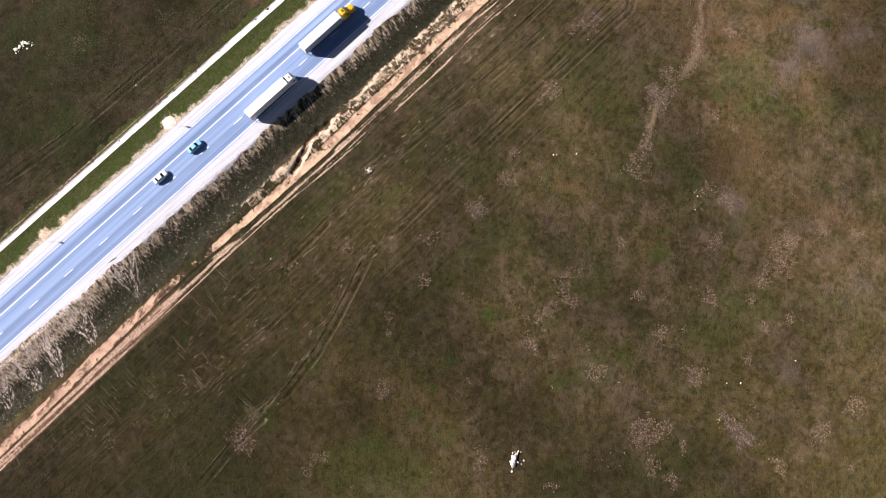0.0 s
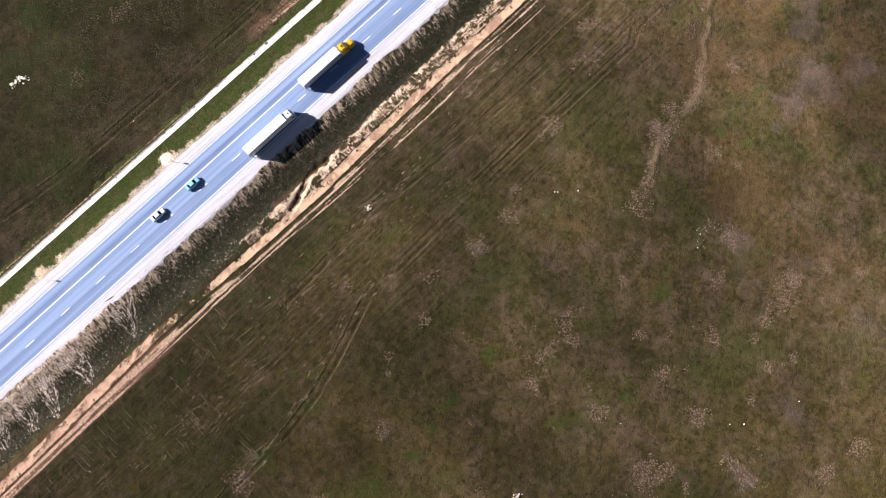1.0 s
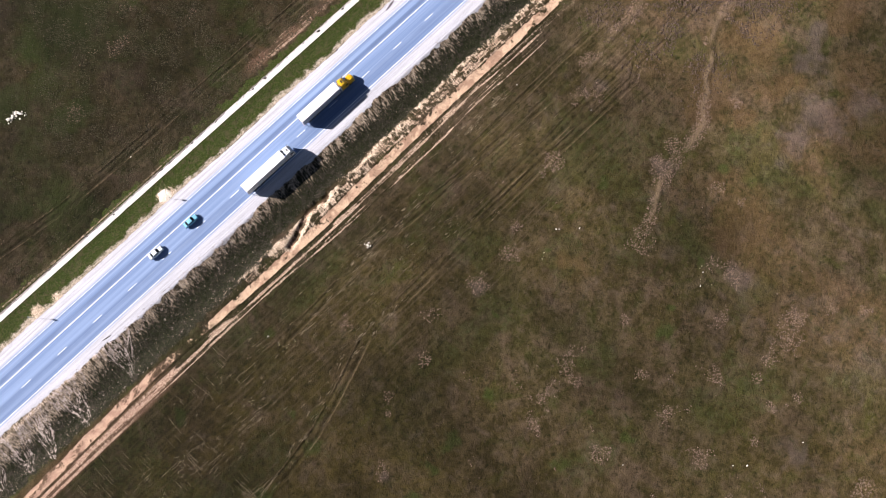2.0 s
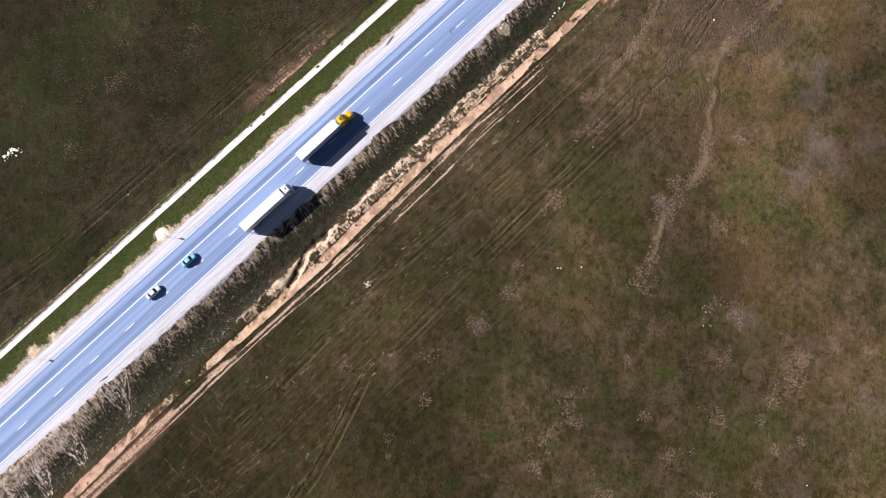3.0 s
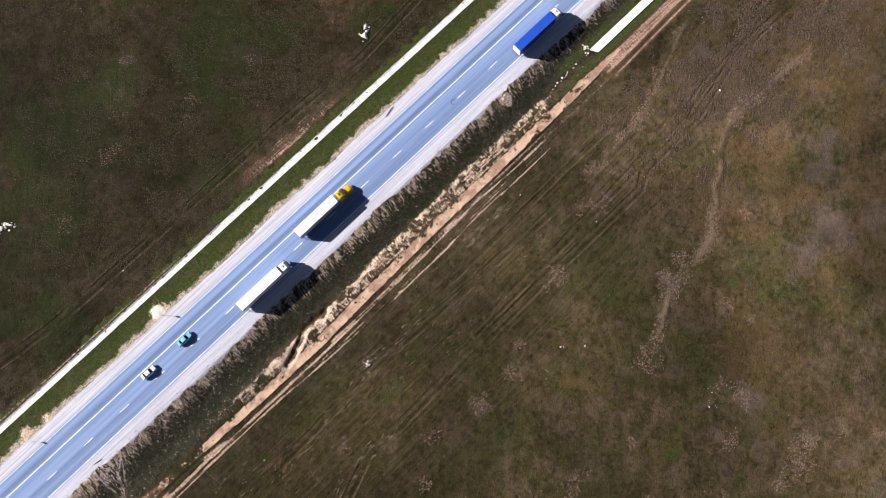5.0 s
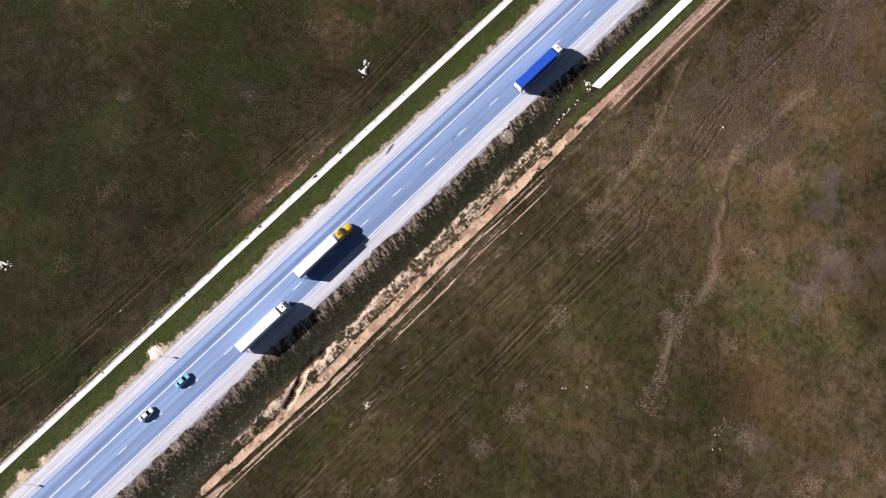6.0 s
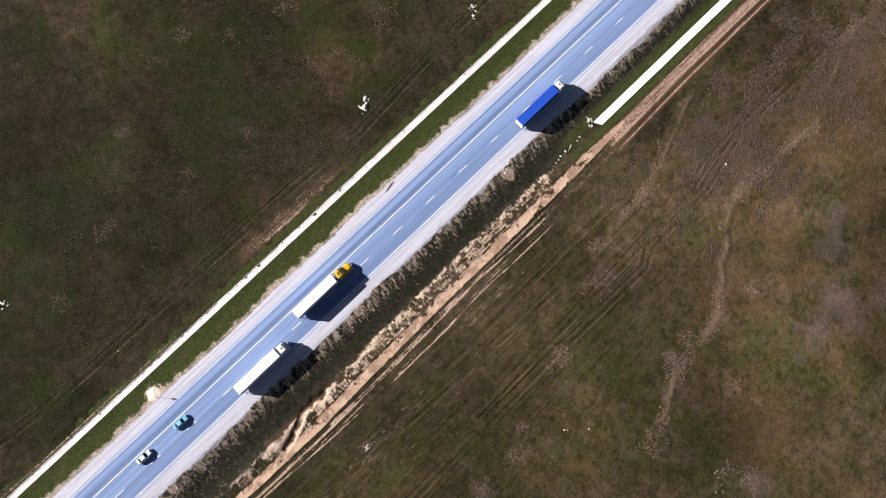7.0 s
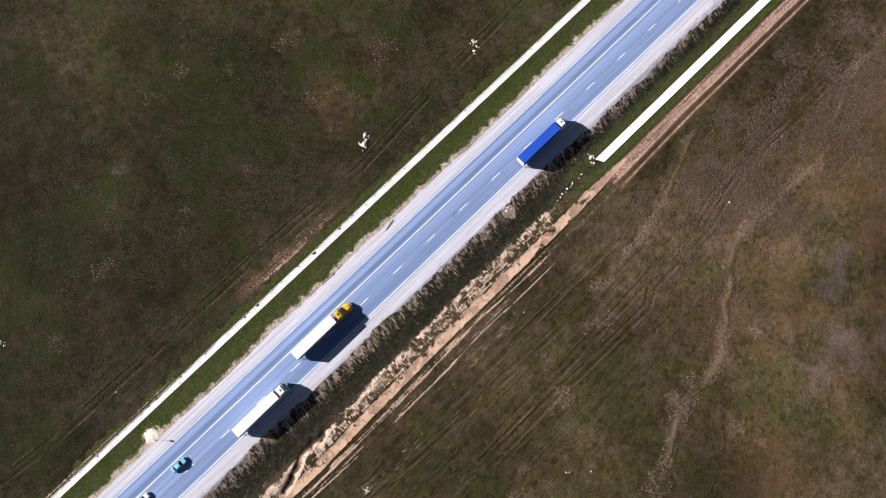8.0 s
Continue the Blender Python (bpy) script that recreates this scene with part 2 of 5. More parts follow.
LAMP_AMBER = rough_material("amber_lens", (0.60, 0.22, 0.01), (0.70, 0.28, 0.02), 3, 0.25, 0.5, 0.0)
GALVANISED = rough_material("galvanised_steel", (0.28, 0.29, 0.31), (0.40, 0.41, 0.43), 2, 0.5, 0.5, 0.0, 0.6)
SPILL = rough_material("spilled_soil", (0.055, 0.047, 0.055), (0.17, 0.145, 0.17), 1.2, 0.95, 0.2, 0.03)
DARK_LITTER = rough_material("dark_litter", (0.02, 0.018, 0.016), (0.06, 0.05, 0.045), 3, 0.9, 0.2, 0.0)


# ---- mesh helpers ----
def part(name, bm, material, parent=None, label=""):
    mesh = bpy.data.meshes.new(name)
    bmesh.ops.recalc_face_normals(bm, faces=bm.faces)
    bm.to_mesh(mesh)
    bm.free()
    mesh.materials.append(material)
    ob = new(name, mesh)
    ob.parent = parent
    if label:
        tagged(ob, label)
    return ob


def thing(name, m, label, category, group="", kind=""):
    ob = new(name)
    ob.matrix_world = m
    return tagged(ob, label, category, group, kind)


def box(x0, x1, y0, y1, z0, z1, bevel=0.0, bm=None):
    bm = bm or bmesh.new()
    made = bmesh.ops.create_cube(bm, size=1.0, matrix=Matrix.Translation(((x0 + x1) / 2, (y0 + y1) / 2, (z0 + z1) / 2)) @ Matrix.Diagonal((x1 - x0, y1 - y0, z1 - z0, 1)))
    if bevel:
        edges = list({e for v in made["verts"] for e in v.link_edges})
        bmesh.ops.bevel(bm, geom=edges, offset=bevel, segments=2, affect="EDGES", profile=0.5)
    return bm


def tube(x, y, z, radius, depth, axis="z", sides=18, bm=None, top=None):
    bm = bm or bmesh.new()
    turn = {"z": pose(0, 0, 0), "y": pose(0, 0, 0, 90), "x": pose(0, 0, 0, 0, 90)}[axis]
    bmesh.ops.create_cone(bm, cap_ends=True, segments=sides, radius1=radius, radius2=radius if top is None else top, depth=depth, matrix=Matrix.Translation((x, y, z)) @ turn)
    return bm


def loft(stations, bm=None, corner=5):
    """A smooth hull through rounded rectangles: x, half width, bottom, top, corner radius, half width at the top."""
    bm = bm or bmesh.new()
    rings = []
    for x, hw, z0, z1, r, *upper in stations:
        r = min(r, hw * 0.95, (z1 - z0) * 0.48)
        hw1 = upper[0] if upper else hw
        ring = []
        for k, (sy, sz) in enumerate(((1, -1), (1, 1), (-1, 1), (-1, -1))):
            half = hw if sz < 0 else hw1
            cy, cz = sy * (half - r), (z0 + r if sz < 0 else z1 - r)
            for i in range(corner):
                a = radians((-90, 0, 90, 180)[k] + 90 * i / (corner - 1))
                ring.append(bm.verts.new((x, cy + r * math.cos(a), cz + r * math.sin(a))))
        rings.append(ring)
    for r0, r1 in zip(rings, rings[1:]):
        for i in range(len(r0)):
            j = (i + 1) % len(r0)
            bm.faces.new((r0[i], r0[j], r1[j], r1[i]))
    bm.faces.new(rings[0][::-1])
    bm.faces.new(rings[-1])
    return bm


def plate(corners, thick, bm=None):
    """A thin solid panel on four corners, its thickness on the outer side (right-hand order)."""
    bm = bm or bmesh.new()
    p = [Vector(c) for c in corners]
    n = (p[1] - p[0]).cross(p[3] - p[0]).normalized() * thick
    low, high = [bm.verts.new(c) for c in p], [bm.verts.new(c + n) for c in p]
    bm.faces.new(low[::-1])
    bm.faces.new(high)
    for i in range(4):
        bm.faces.new((low[i], low[(i + 1) % 4], high[(i + 1) % 4], high[i]))
    return bm


def hashed(ix, iy, seed):
    h = (ix.astype(np.int64) * 374761393 + iy.astype(np.int64) * 668265263 + seed * 982451653) & 0xFFFFFFFF
    h = ((h ^ (h >> 13)) * 1274126177) & 0xFFFFFFFF
    return ((h ^ (h >> 16)) & 0xFFFF) / 65535.0


def vnoise(x, y, seed):
    ix, iy = np.floor(x), np.floor(y)
    fx, fy = x - ix, y - iy
    fx, fy = fx * fx * (3 - 2 * fx), fy * fy * (3 - 2 * fy)
    n = lambda i, j: hashed(ix + i, iy + j, seed)
    return (n(0, 0) * (1 - fx) + n(1, 0) * fx) * (1 - fy) + (n(0, 1) * (1 - fx) + n(1, 1) * fx) * fy


def fbm(x, y, seed, octaves=4, gain=0.5):
    total, amp, norm = 0, 1.0, 0
    for k in range(octaves):
        total = total + amp * vnoise(x * 2 ** k + 17.3 * k, y * 2 ** k - 9.1 * k, seed + k)
        norm += amp
        amp *= gain
    return total / norm


def smooth(lo, hi, x):
    t = np.clip((x - lo) / (hi - lo), 0, 1)
    return t * t * (3 - 2 * t)


def band(v, lo, hi, soft=0.4):
    return smooth(lo - soft, lo + soft, v) * (1 - smooth(hi - soft, hi + soft, v))


def line_distance(u, v, line):
    """Distance to a bent line, for points near it."""
    best = np.full(u.shape, 1e3)
    for (u0, v0), (u1, v1) in zip(line, line[1:]):
        du, dv = u1 - u0, v1 - v0
        k = np.clip(((u - u0) * du + (v - v0) * dv) / (du * du + dv * dv), 0, 1)
        best = np.minimum(best, np.hypot(u - u0 - k * du, v - v0 - k * dv))
    return best


# ---- the lie of the land (u, v in metres along and across the road) ----
TRACKS = [
    ([(-185, 66), (-166, 63.4), (-147, 63), (-135, 61), (-126, 58.3), (-118, 55.5), (-108, 51.9), (-80, 51.6), (-48, 51.3), (-8, 52), (-4, 49.5), (19, 48.6), (36, 44.5), (79, 44)], 0.9),
    ([(-150, 38.5), (-113, 37.6), (-97, 36.5), (-84, 37), (-60, 38.5), (-20, 40)], 0.8),
    ([(92, 44), (78, 47), (65, 52), (61, 53.2), (57, 56.5), (51, 56.9), (39, 56.2), (37.4, 58.1), (30.7, 55.7), (26.8, 55.6), (20.7, 56.6), (15.1, 59.2), (11.2, 63.4), (6.5, 65.3), (4.1, 68.5), (0.2, 70.3), (-3.3, 73.9), (-8.6, 74.9), (-13.5, 75.6), (-24, 77), (-31, 81.5), (-42, 84.3)], 0.0),
    ([(44, 27), (33.3, 28.6), (23.3, 32.4), (15.7, 35.4), (11.1, 37.6), (3.2, 39), (-5.8, 39.2), (-16, 39.4)], 0.0),
    ([(-75, 48.6), (-41, 48.0), (-18, 47.4), (4, 46.6), (17, 45.8), (25, 44.2), (40, 43.6), (62, 45.2), (90, 47)], 0.9),
    ([(-70, 34.6), (-39, 34.4), (-18, 34), (8, 35)], 0.35),
    ([(-200, -33), (-165, -32), (-144, -29.4), (-100, -28.7), (-60, -28.5), (-36, -27), (-4, -29.6), (60, -33)], 0.9),
]
TAN = [
    (-40.9, 52.6, 3.7), (-20.9, 73.2, 5.1), (-39.8, 84.8, 3.7), (-23.6, 78.5, 1.8), (-14.0, 72.0, 2.9), (-13.4, 88.3, 2.9), (-11.9, 95.3, 2.1), (-79.2, 62.9, 3.2), (-91.1, 62.1, 3.7),
    (-100.6, 66.6, 2.6), (-67.0, 62.4, 2.6), (-60.0, 58.6, 1.9), (-29.5, 105.3, 4.7), (-27.5, 126.9, 5.3), (-43.4, 131.3, 2.9), (-37.4, 129.9, 2.1), (-39.8, 141.0, 1.8), (7.3, 75.5, 2.2),
    (-17.1, 130.6, 2.2), (-38.2, 113.4, 3.2), (-10.6, 136.9, 2.1), (-87.6, 95.8, 5.9), (-94.4, 99.4, 3.2), (-76.4, 94.2, 5.1), (-76.4, 98.3, 1.8), (-85.3, 114.2, 4.1),
]
TAN_SOUTH = [
    (-64.2, 109.2, 2.2), (-69.5, 132.5, 3.8), (-56.4, 140.2, 2.6), (-66.9, 120.3, 3.5), (-86.7, 133.8, 4.7), (-71.1, 151.8, 4.1), (-92.8, 141.6, 2.6), (-91.7, 147.4, 2.4), (-83.6, 143.7, 2.1),
    (-69.1, 163.5, 2.9), (-56.1, 165.3, 2.9), (-45.6, 167.6, 2.6), (-57.2, 176.9, 2.1), (-123.4, 110.1, 3.5), (-114.3, 67.9, 2.1), (-117.8, 70.6, 1.8), (-108.9, 46.9, 3.5), (-129.4, 80.7, 2.6),
    (-153.0, 81.5, 2.9), (-157.5, 82.1, 2.4), (-163.8, 64.3, 4.1), (-114.4, 128.5, 2.6), (-57.0, 96.1, 2.1), (-49.7, 122.1, 2.9), (-47.3, 136.8, 1.8), (-19.4, 47.5, 4.1),
]
TAN_NORTH = [
    (-54.4, -84.0, 4.4), (-62.5, -84.0, 3.8), (-43.3, -73.2, 2.6), (-82.7, -93.5, 3.8), (-83.2, -48.5, 2.9), (-58.0, -49.7, 4.1), (-80.8, -69.7, 3.5), (-77.0, -51.0, 3.5), (-26.6, -47.9, 5.9),
    (-10.0, -45.3, 6.5), (-25.6, -69.7, 5.3), (-95.8, -77.8, 3.5), (-103.0, -55.1, 3.8), (31.1, 54.2, 3.6), (38.6, 27.0, 3.4), (18.5, 33.5, 3.4), (-91.9, -63.1, 4.1), (-122.5, -47.3, 4.4),
]
LUSH = [
    (-51.7, 105.5, 2.6), (-5.6, 93.7, 2.9), (-8.2, 85.6, 2.1), (-46.2, 102.4, 1.8), (-58.5, 68.9, 1.3), (-31.6, 99.4, 1.8), (-78.5, 118.8, 2.6), (-111.8, 86.7, 2.9), (-118.9, 87.8, 2.2),
    (-127.6, 89.4, 2.1), (-136.5, 52.6, 1.9), (-80.8, 72.1, 1.8), (-35.5, 66.9, 2.6), (-126.7, 32.9, 1.9), (-80.7, 106.6, 1.2), (-95.3, 110.6, 2.4), (-96.7, 84.9, 2.4), (-142.7, 88.5, 4.4),
    (-136.6, 62.6, 3.8), (-157.2, 34.6, 3.8), (-155.8, 64.1, 4.4),
]
LUSH_NORTH = [
    (-52.1, -77.2, 5.0), (-60.4, -63.1, 7.3), (-85.3, -107.3, 5.3), (-119.1, -70.7, 5.9), (-46.2, -49.2, 5.9), (-109.8, -67.9, 6.5), (-84.5, -113.2, 4.4), (-87.1, -69.3, 5.9), (-73.4, -34.7, 4.4),
    (-121.9, -48.5, 8.8), (-20.1, -43.5, 4.4), (-136.6, -62.8, 5.9),
]
LILAC = [
    (23.0, 92.4, 6.6), (10.0, 95.7, 6.6), (33.0, 102.1, 5.9), (-17.2, 45.8, 4.1), (-21.5, 73.7, 3.7), (-28.1, 107.1, 3.7), (-79.8, 63.4, 2.4), (-49.0, 149.3, 3.8), (-71.7, 152.3, 3.2),
    (-129.6, 80.9, 2.1), (-163.8, 64.3, 2.9), (32.0, 37.7, 3.7), (37.3, 78.9, 4.1), (31.4, 81.5, 6.8), (-56.9, -50.6, 4.7), (-80.8, -69.7, 3.0),
]
RUST = [(4.9, 79.4, 6.6), (21.2, 82.5, 4.4), (-57.1, 74.9, 5.9), (-17.6, 100.1, 5.1), (23.1, 69.4, 6.6), (18.6, 81.3, 5.9), (60.5, 67.8, 5.9), (46.8, 60.6, 5.9), (46.1, 79.0, 5.9), (6.3, 69.4, 5.9), (-66.4, -23.9, 2.1), (-79.5, -25.4, 3.7), (-26.6, -47.9, 7.0)]
FANS = [(-159.5, 18.9), (-176.1, 20.8), (-187.4, 21.3), (-194.1, 19.7), (-202.2, 17.5), (-212.0, 19.0)]
SCARP = [(-107.0, 20.6), (-104.5, 20.0), (-101.8, 18.8), (-99.0, 17.6), (-97.0, 16.8), (-95.0, 17.4), (-94.1, 16.7), (-92.1, 17.7), (-90.5, 17.2)]


def blobs(u, v, spots):
    total = np.zeros(u.shape)
    du, dv = (13 * (fbm(u * 0.13, v * 0.13, k, 4, 0.7) - 0.5) for k in (71, 81))
    for bu, bv, r in spots:
        r = 0.85 * r
        d2 = ((u + du * r / 4 - bu) ** 2 + (v + dv * r / 4 - bv) ** 2) / (r * r)
        total = np.maximum(total, np.exp(-d2 * 0.9))
    return total


def crumb_noise(u, v):
    return fbm(u * 0.9, v * 0.9, 57, 3)


def track_middle(u):
    """v of the middle of the strip of bare earth beside the ditch."""
    return np.interp(u, [-240, -200, -187, -170, -155, -135, -118, -97, -80, -60, -10, 10, 125], [23.2, 22.6, 22.1, 21.4, 20.9, 21.5, 22.1, 22.2, 21.6, 21.2, 21.1, 20.7, 21.0])


def ditch_share(u):
    return smooth(-12, 12, u)


def height(u, v):
    near = np.interp(v, [-3000, -40, -24, -21, -19.7, -16.8, -15, -12.5, -11, -8.1, -7.7, 3.7, 4.1, 7.2, 9, 12, 14.5, 16, 18, 19.5, 24, 28, 3000],
                     [-0.7, -0.8, -0.7, -0.55, -0.42, -0.42, -0.45, -0.25, -0.1, -0.02, -0.12, -0.12, -0.02, -0.12, -0.7, -1.5, -1.8, -1.65, -0.95, -0.75, -0.75, -0.8, -0.8])
    far = np.interp(v, [-3000, -40, -24, -21, -19.7, -16.8, -15, -12.5, -11, -8.1, -7.7, 3.7, 4.1, 7.2, 9, 11.5, 13.2, 14.6, 17.8, 19.5, 24, 28, 3000],
                    [-0.7, -0.8, -0.7, -0.55, -0.42, -0.42, -0.45, -0.25, -0.1, -0.02, -0.12, -0.12, -0.02, -0.12, -0.6, -1.5, -1.5, -1.15, -1.12, -0.85, -0.75, -0.8, -0.8])
    k = ditch_share(u)
    return near * (1 - k) + far * k


U = np.concatenate([-235 - 2300 * np.linspace(1, 0, 16)[:-1] ** 3, np.arange(-235, 125, 0.45), 125 + 2300 * np.linspace(0, 1, 16) ** 3])
V = np.concatenate([-142 - 2300 * np.linspace(1, 0, 16)[:-1] ** 3, np.arange(-142, -36, 0.6), np.arange(-36, 70, 0.3), np.arange(70, 192, 0.5), 192 + 2300 * np.linspace(0, 1, 16) ** 3])


def build_ground():
    u, v = (g.ravel() for g in np.meshgrid(U, V, indexing="ij"))
    z = height(u, v)
    off_road = 1 - band(v, -11, 6.5, 0.8)
    off_path = 1 - band(v, -19.9, -16.6, 0.3) - band(v, 14.4, 18, 0.3) * ditch_share(u)
    free = np.clip(off_road * off_path, 0, 1)
    rough = fbm(u * 0.5, v * 0.5, 3, 3) - 0.5
    z += free * (0.22 * rough + 0.5 * (fbm(u * 0.05, v * 0.05, 9, 2) - 0.5) * smooth(24, 50, np.abs(v)))
    jag = fbm(u * 0.55, v * 0.25, 21, 4) - 0.5
    slow = fbm(u * 0.06, v * 0.0, 27, 2) - 0.5

    tone = np.interp(v, [-60, -22, 22, 40, 70, 110], [0.75, 0.82, 0.90, 0.90, 1.06, 1.12])
    tone = tone + 0.22 * smooth(-65, -40, u) * band(v, 25, 46, 5) * (1 - smooth(10, 30, u)) + 0.05 * smooth(-25, 15, u) * band(v, 27, 60, 6) + 0.38 * smooth(-90, 20, u) * smooth(30, 70, v) - 0.12 * smooth(-120, -180, u) * (v > 20) - 0.15 * smooth(-100, -125, u) * band(v, 26, 62, 6) + 0.12 * smooth(-70, -20, u) * smooth(50, 80, v) - 0.15 * smooth(-80, -110, u) * (v < -35) + 0.3 * (fbm(u * 0.03, v * 0.03, 15, 3) - 0.5)

    tone = tone * (1 - 0.12 * smooth(60, 80, v) * (1 - smooth(125, 150, v))) * (1 - 0.10 * (v < -21)) * (1 - 0.30 * smooth(-110, -140, u) * (v < -19)) + 0.04 * smooth(140, 170, v) * smooth(-95, -60, u)
    tone = tone * (1 - 0.20 * smooth(-132, -155, u) * band(v, 26, 78, 8)) * (1 - 0.15 * smooth(-95, -118, u) * band(v, 27, 84, 7)) * (1 - 0.07 * band(v, 100, 150, 8))
    tone = tone * (1 - 0.10 * smooth(-60, -110, u) * band(v, 27, 110, 8)) * (1 - 0.14 * smooth(-120, -140, u) * band(v, 60, 100, 8)) * (1 - 0.10 * smooth(-70, -50, u) * band(v, 80, 130, 8))
    tone = tone * (0.74 + 0.52 * smooth(0.3, 0.7, fbm(u * 0.045, v * 0.045, 19, 4)))
    tone = tone * (1 - 0.17 * smooth(70, 105, v) * (1 - smooth(-45, 0, u)) * smooth(-135, -105, u))

    # gravel on both shoulders
    gravel = band(v, 3.4, np.interp(u, [-200, -160, -140, -50, 0, 60], [5.4, 6.6, 7.6, 7.6, 7.8, 8.4]) + 1.5 * slow + 1.4 * jag, 0.7) + band(v, -10.9 - 0.8 * slow - 0.5 * jag, -7.2, 0.6)
    straw = 0.85 * band(v, -12.3 - 1.6 * slow - 2.2 * jag, -10.4, 1.0)
    verge = band(v, -17.3, -11.3, 0.5) + band(v, -21.0 + 3.5 * jag + 2 * slow, -18.8, 0.5) * (0.45 + 0.5 * smooth(0.4, 0.6, fbm(u * 0.08, v * 0.2, 29, 3))) + band(v, 17.2, 19.4, 0.5) * ditch_share(u) + band(v, 12.3, 15.3, 0.5) * ditch_share(u)
    scrub = band(v, 8.3 + 2 * jag, np.where(u < -110, 18.8, 16.0) + 2 * jag, 1.0)

    # rills: pale wash down the slope, gathering to the foot of each fan
    streak = fbm(u * 1.5 + 0.4 * v, v * 0.16, 33, 3)
    pale = (0.42 + 0.35 * smooth(0.4, 0.65, streak)) * np.interp(v, [5.0, 7.0, 9.0, 11, 14], [0, 1.1, 0.95, 0.6, 0])
    fan_at, fan_run, fan_share, nearest = (np.zeros(u.shape) for _ in range(4))
    nearest += 9
    for k, (fu, fv) in enumerate(FANS):
        run = np.clip((fv - v) / (fv - 6.0), 0, 1.3)
        across = (u - fu - 3.0 * run + 1.6 * (fbm(u * 0.35, v * 0.35, 46, 3) - 0.5)) / ((0.45 + 0.1 * k) + (8.0 + 1.5 * math.sin(2.3 * k)) * run ** 1.2)
        take = np.abs(across) < nearest
        nearest = np.where(take, np.abs(across), nearest)
        fan_at, fan_run = np.where(take, across + 8 * k + 8, fan_at), np.where(take, run, fan_run)
        fan_share = np.where(take, (1 - smooth(0.6, 1.15, np.abs(across))) * smooth(0.0, 0.15, run) * (0.88 + 0.16 * np.minimum(run, 1) + 0.06 * (1 - np.minimum(run, 1)) ** 3), fan_share)
    fan_share = fan_share * band(v, 6.0, 22, 0.5)
    z -= 0.15 * fan_share * smooth(7, 10, v) * fbm(u * 1.1, v * 0.3, 44, 2)

    # crumbling bank beside the strip of bare earth
    pale = np.maximum(pale, (0.68 * band(v, 4.5, 11.5, 2.0) + 0.20 * band(v, 11, 19.5, 1.5)) * (1 - smooth(-172, -150, u)) + 0.16 * band(v, 8, 19, 1.5) * band(u, -160, -112, 6) + (0.40 + 0.3 * smooth(0.4, 0.6, streak)) * band(v, 6.5, 9.8, 0.8) * band(u, -92, -20, 8))
    for pu, pv, pr in ((-16.0, 9.3, 1.9), (-166.3, -12.4, 1.9), (-160.0, -11.8, 1.5), (-121.6, -12.3, 2.6)):
        d2 = ((u - pu) ** 2 + (v - pv) ** 2) / (pr * pr) + 1.2 * (crumb_noise(u, v) - 0.5)
        pale, z = np.maximum(pale, 1.3 * np.exp(-np.maximum(d2, 0))), z + 0.15 * np.exp(-np.maximum(d2, 0))
    mid = track_middle(u)
    crest = np.interp(u, [-160, -115, -85, -64, -50, -11, 0], [17.6, 17.4, 17.0, 15.8, 15.3, 15.5, 16.4])
    here = smooth(-135, -112, u) * (1 - smooth(-14, 2, u))
    bank = band(v, crest + 1.6 * jag, mid - 1.1, 0.7) * here
    crumbs = fbm(u * 0.5, v * 0.5, 51, 3)
    bank = bank * (0.64 + 0.36 * smooth(0.32, 0.52, fbm(u * 0.38 - v * 0.25, v * 0.45 + u * 0.1, 57, 3)))
    top = band(v, crest + 1.4 * jag, crest + 1.3 + 1.4 * jag, 0.4) * here
    lumps = smooth(0.50, 0.60, fbm(u * 0.85, v * 0.95, 53, 3))
    pale = np.maximum(pale, bank * (0.34 + 0.40 * smooth(0.42, 0.62, crumbs)) + 0.40 * top * (0.45 + 0.55 * smooth(0.35, 0.55, fbm(u * 0.3, v * 0.2, 54, 3))) - 0.34 * lumps * bank)
    z += bank * (0.20 * (crumbs - 0.45) + 0.10 * lumps) + 0.10 * top
    d = line_distance(u, v, SCARP)
    z -= 0.9 * np.exp(-(d / 0.8) ** 2) * (d < 4)
    pale = pale * (1 - np.exp(-(d / 0.5) ** 2)) + 0.9 * np.exp(-((d - 1.2) / 0.5) ** 2) * (v > 17)
    rust = blobs(u, v, RUST) + np.exp(-(d / 0.7) ** 2)

    wob = 0.6 * (fbm(u * 0.55, v * 0.0, 61, 4) - 0.5)
    wide = np.interp(u, [-240, -180, -160, -145, -118, -95, 3, 12, 20, 125], [1.1, 1.3, 1.2, 1.0, 1.15, 1.3, 1.3, 0.8, 0.0, 0.0])
    dirt = band(v, mid - wide + wob, mid + wide + 0.3 * wob, 0.2) * smooth(0.1, 0.5, wide) * (1 - 0.45 * smooth(-160, -150, u) * (1 - smooth(-138, -130, u))) * (1 - 0.22 * (1 - smooth(-150, -115, u)))
    bites = smooth(0.57, 0.66, fbm(u * 0.62, v * 0.85, 65, 3))
    dirt = dirt * (0.72 + 0.45 * smooth(0.32, 0.55, fbm(u * 0.22, v * 0.6, 59, 3))) * (1 - 0.45 * bites)
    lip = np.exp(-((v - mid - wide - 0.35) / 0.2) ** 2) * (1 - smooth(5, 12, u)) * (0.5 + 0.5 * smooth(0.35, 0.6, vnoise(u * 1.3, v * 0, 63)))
    z += 0.05 * bites * smooth(0.2, 0.6, wide) * band(v, mid - 1.4, mid + 1.4, 0.4) - 0.10 * dirt - 0.2 * lip
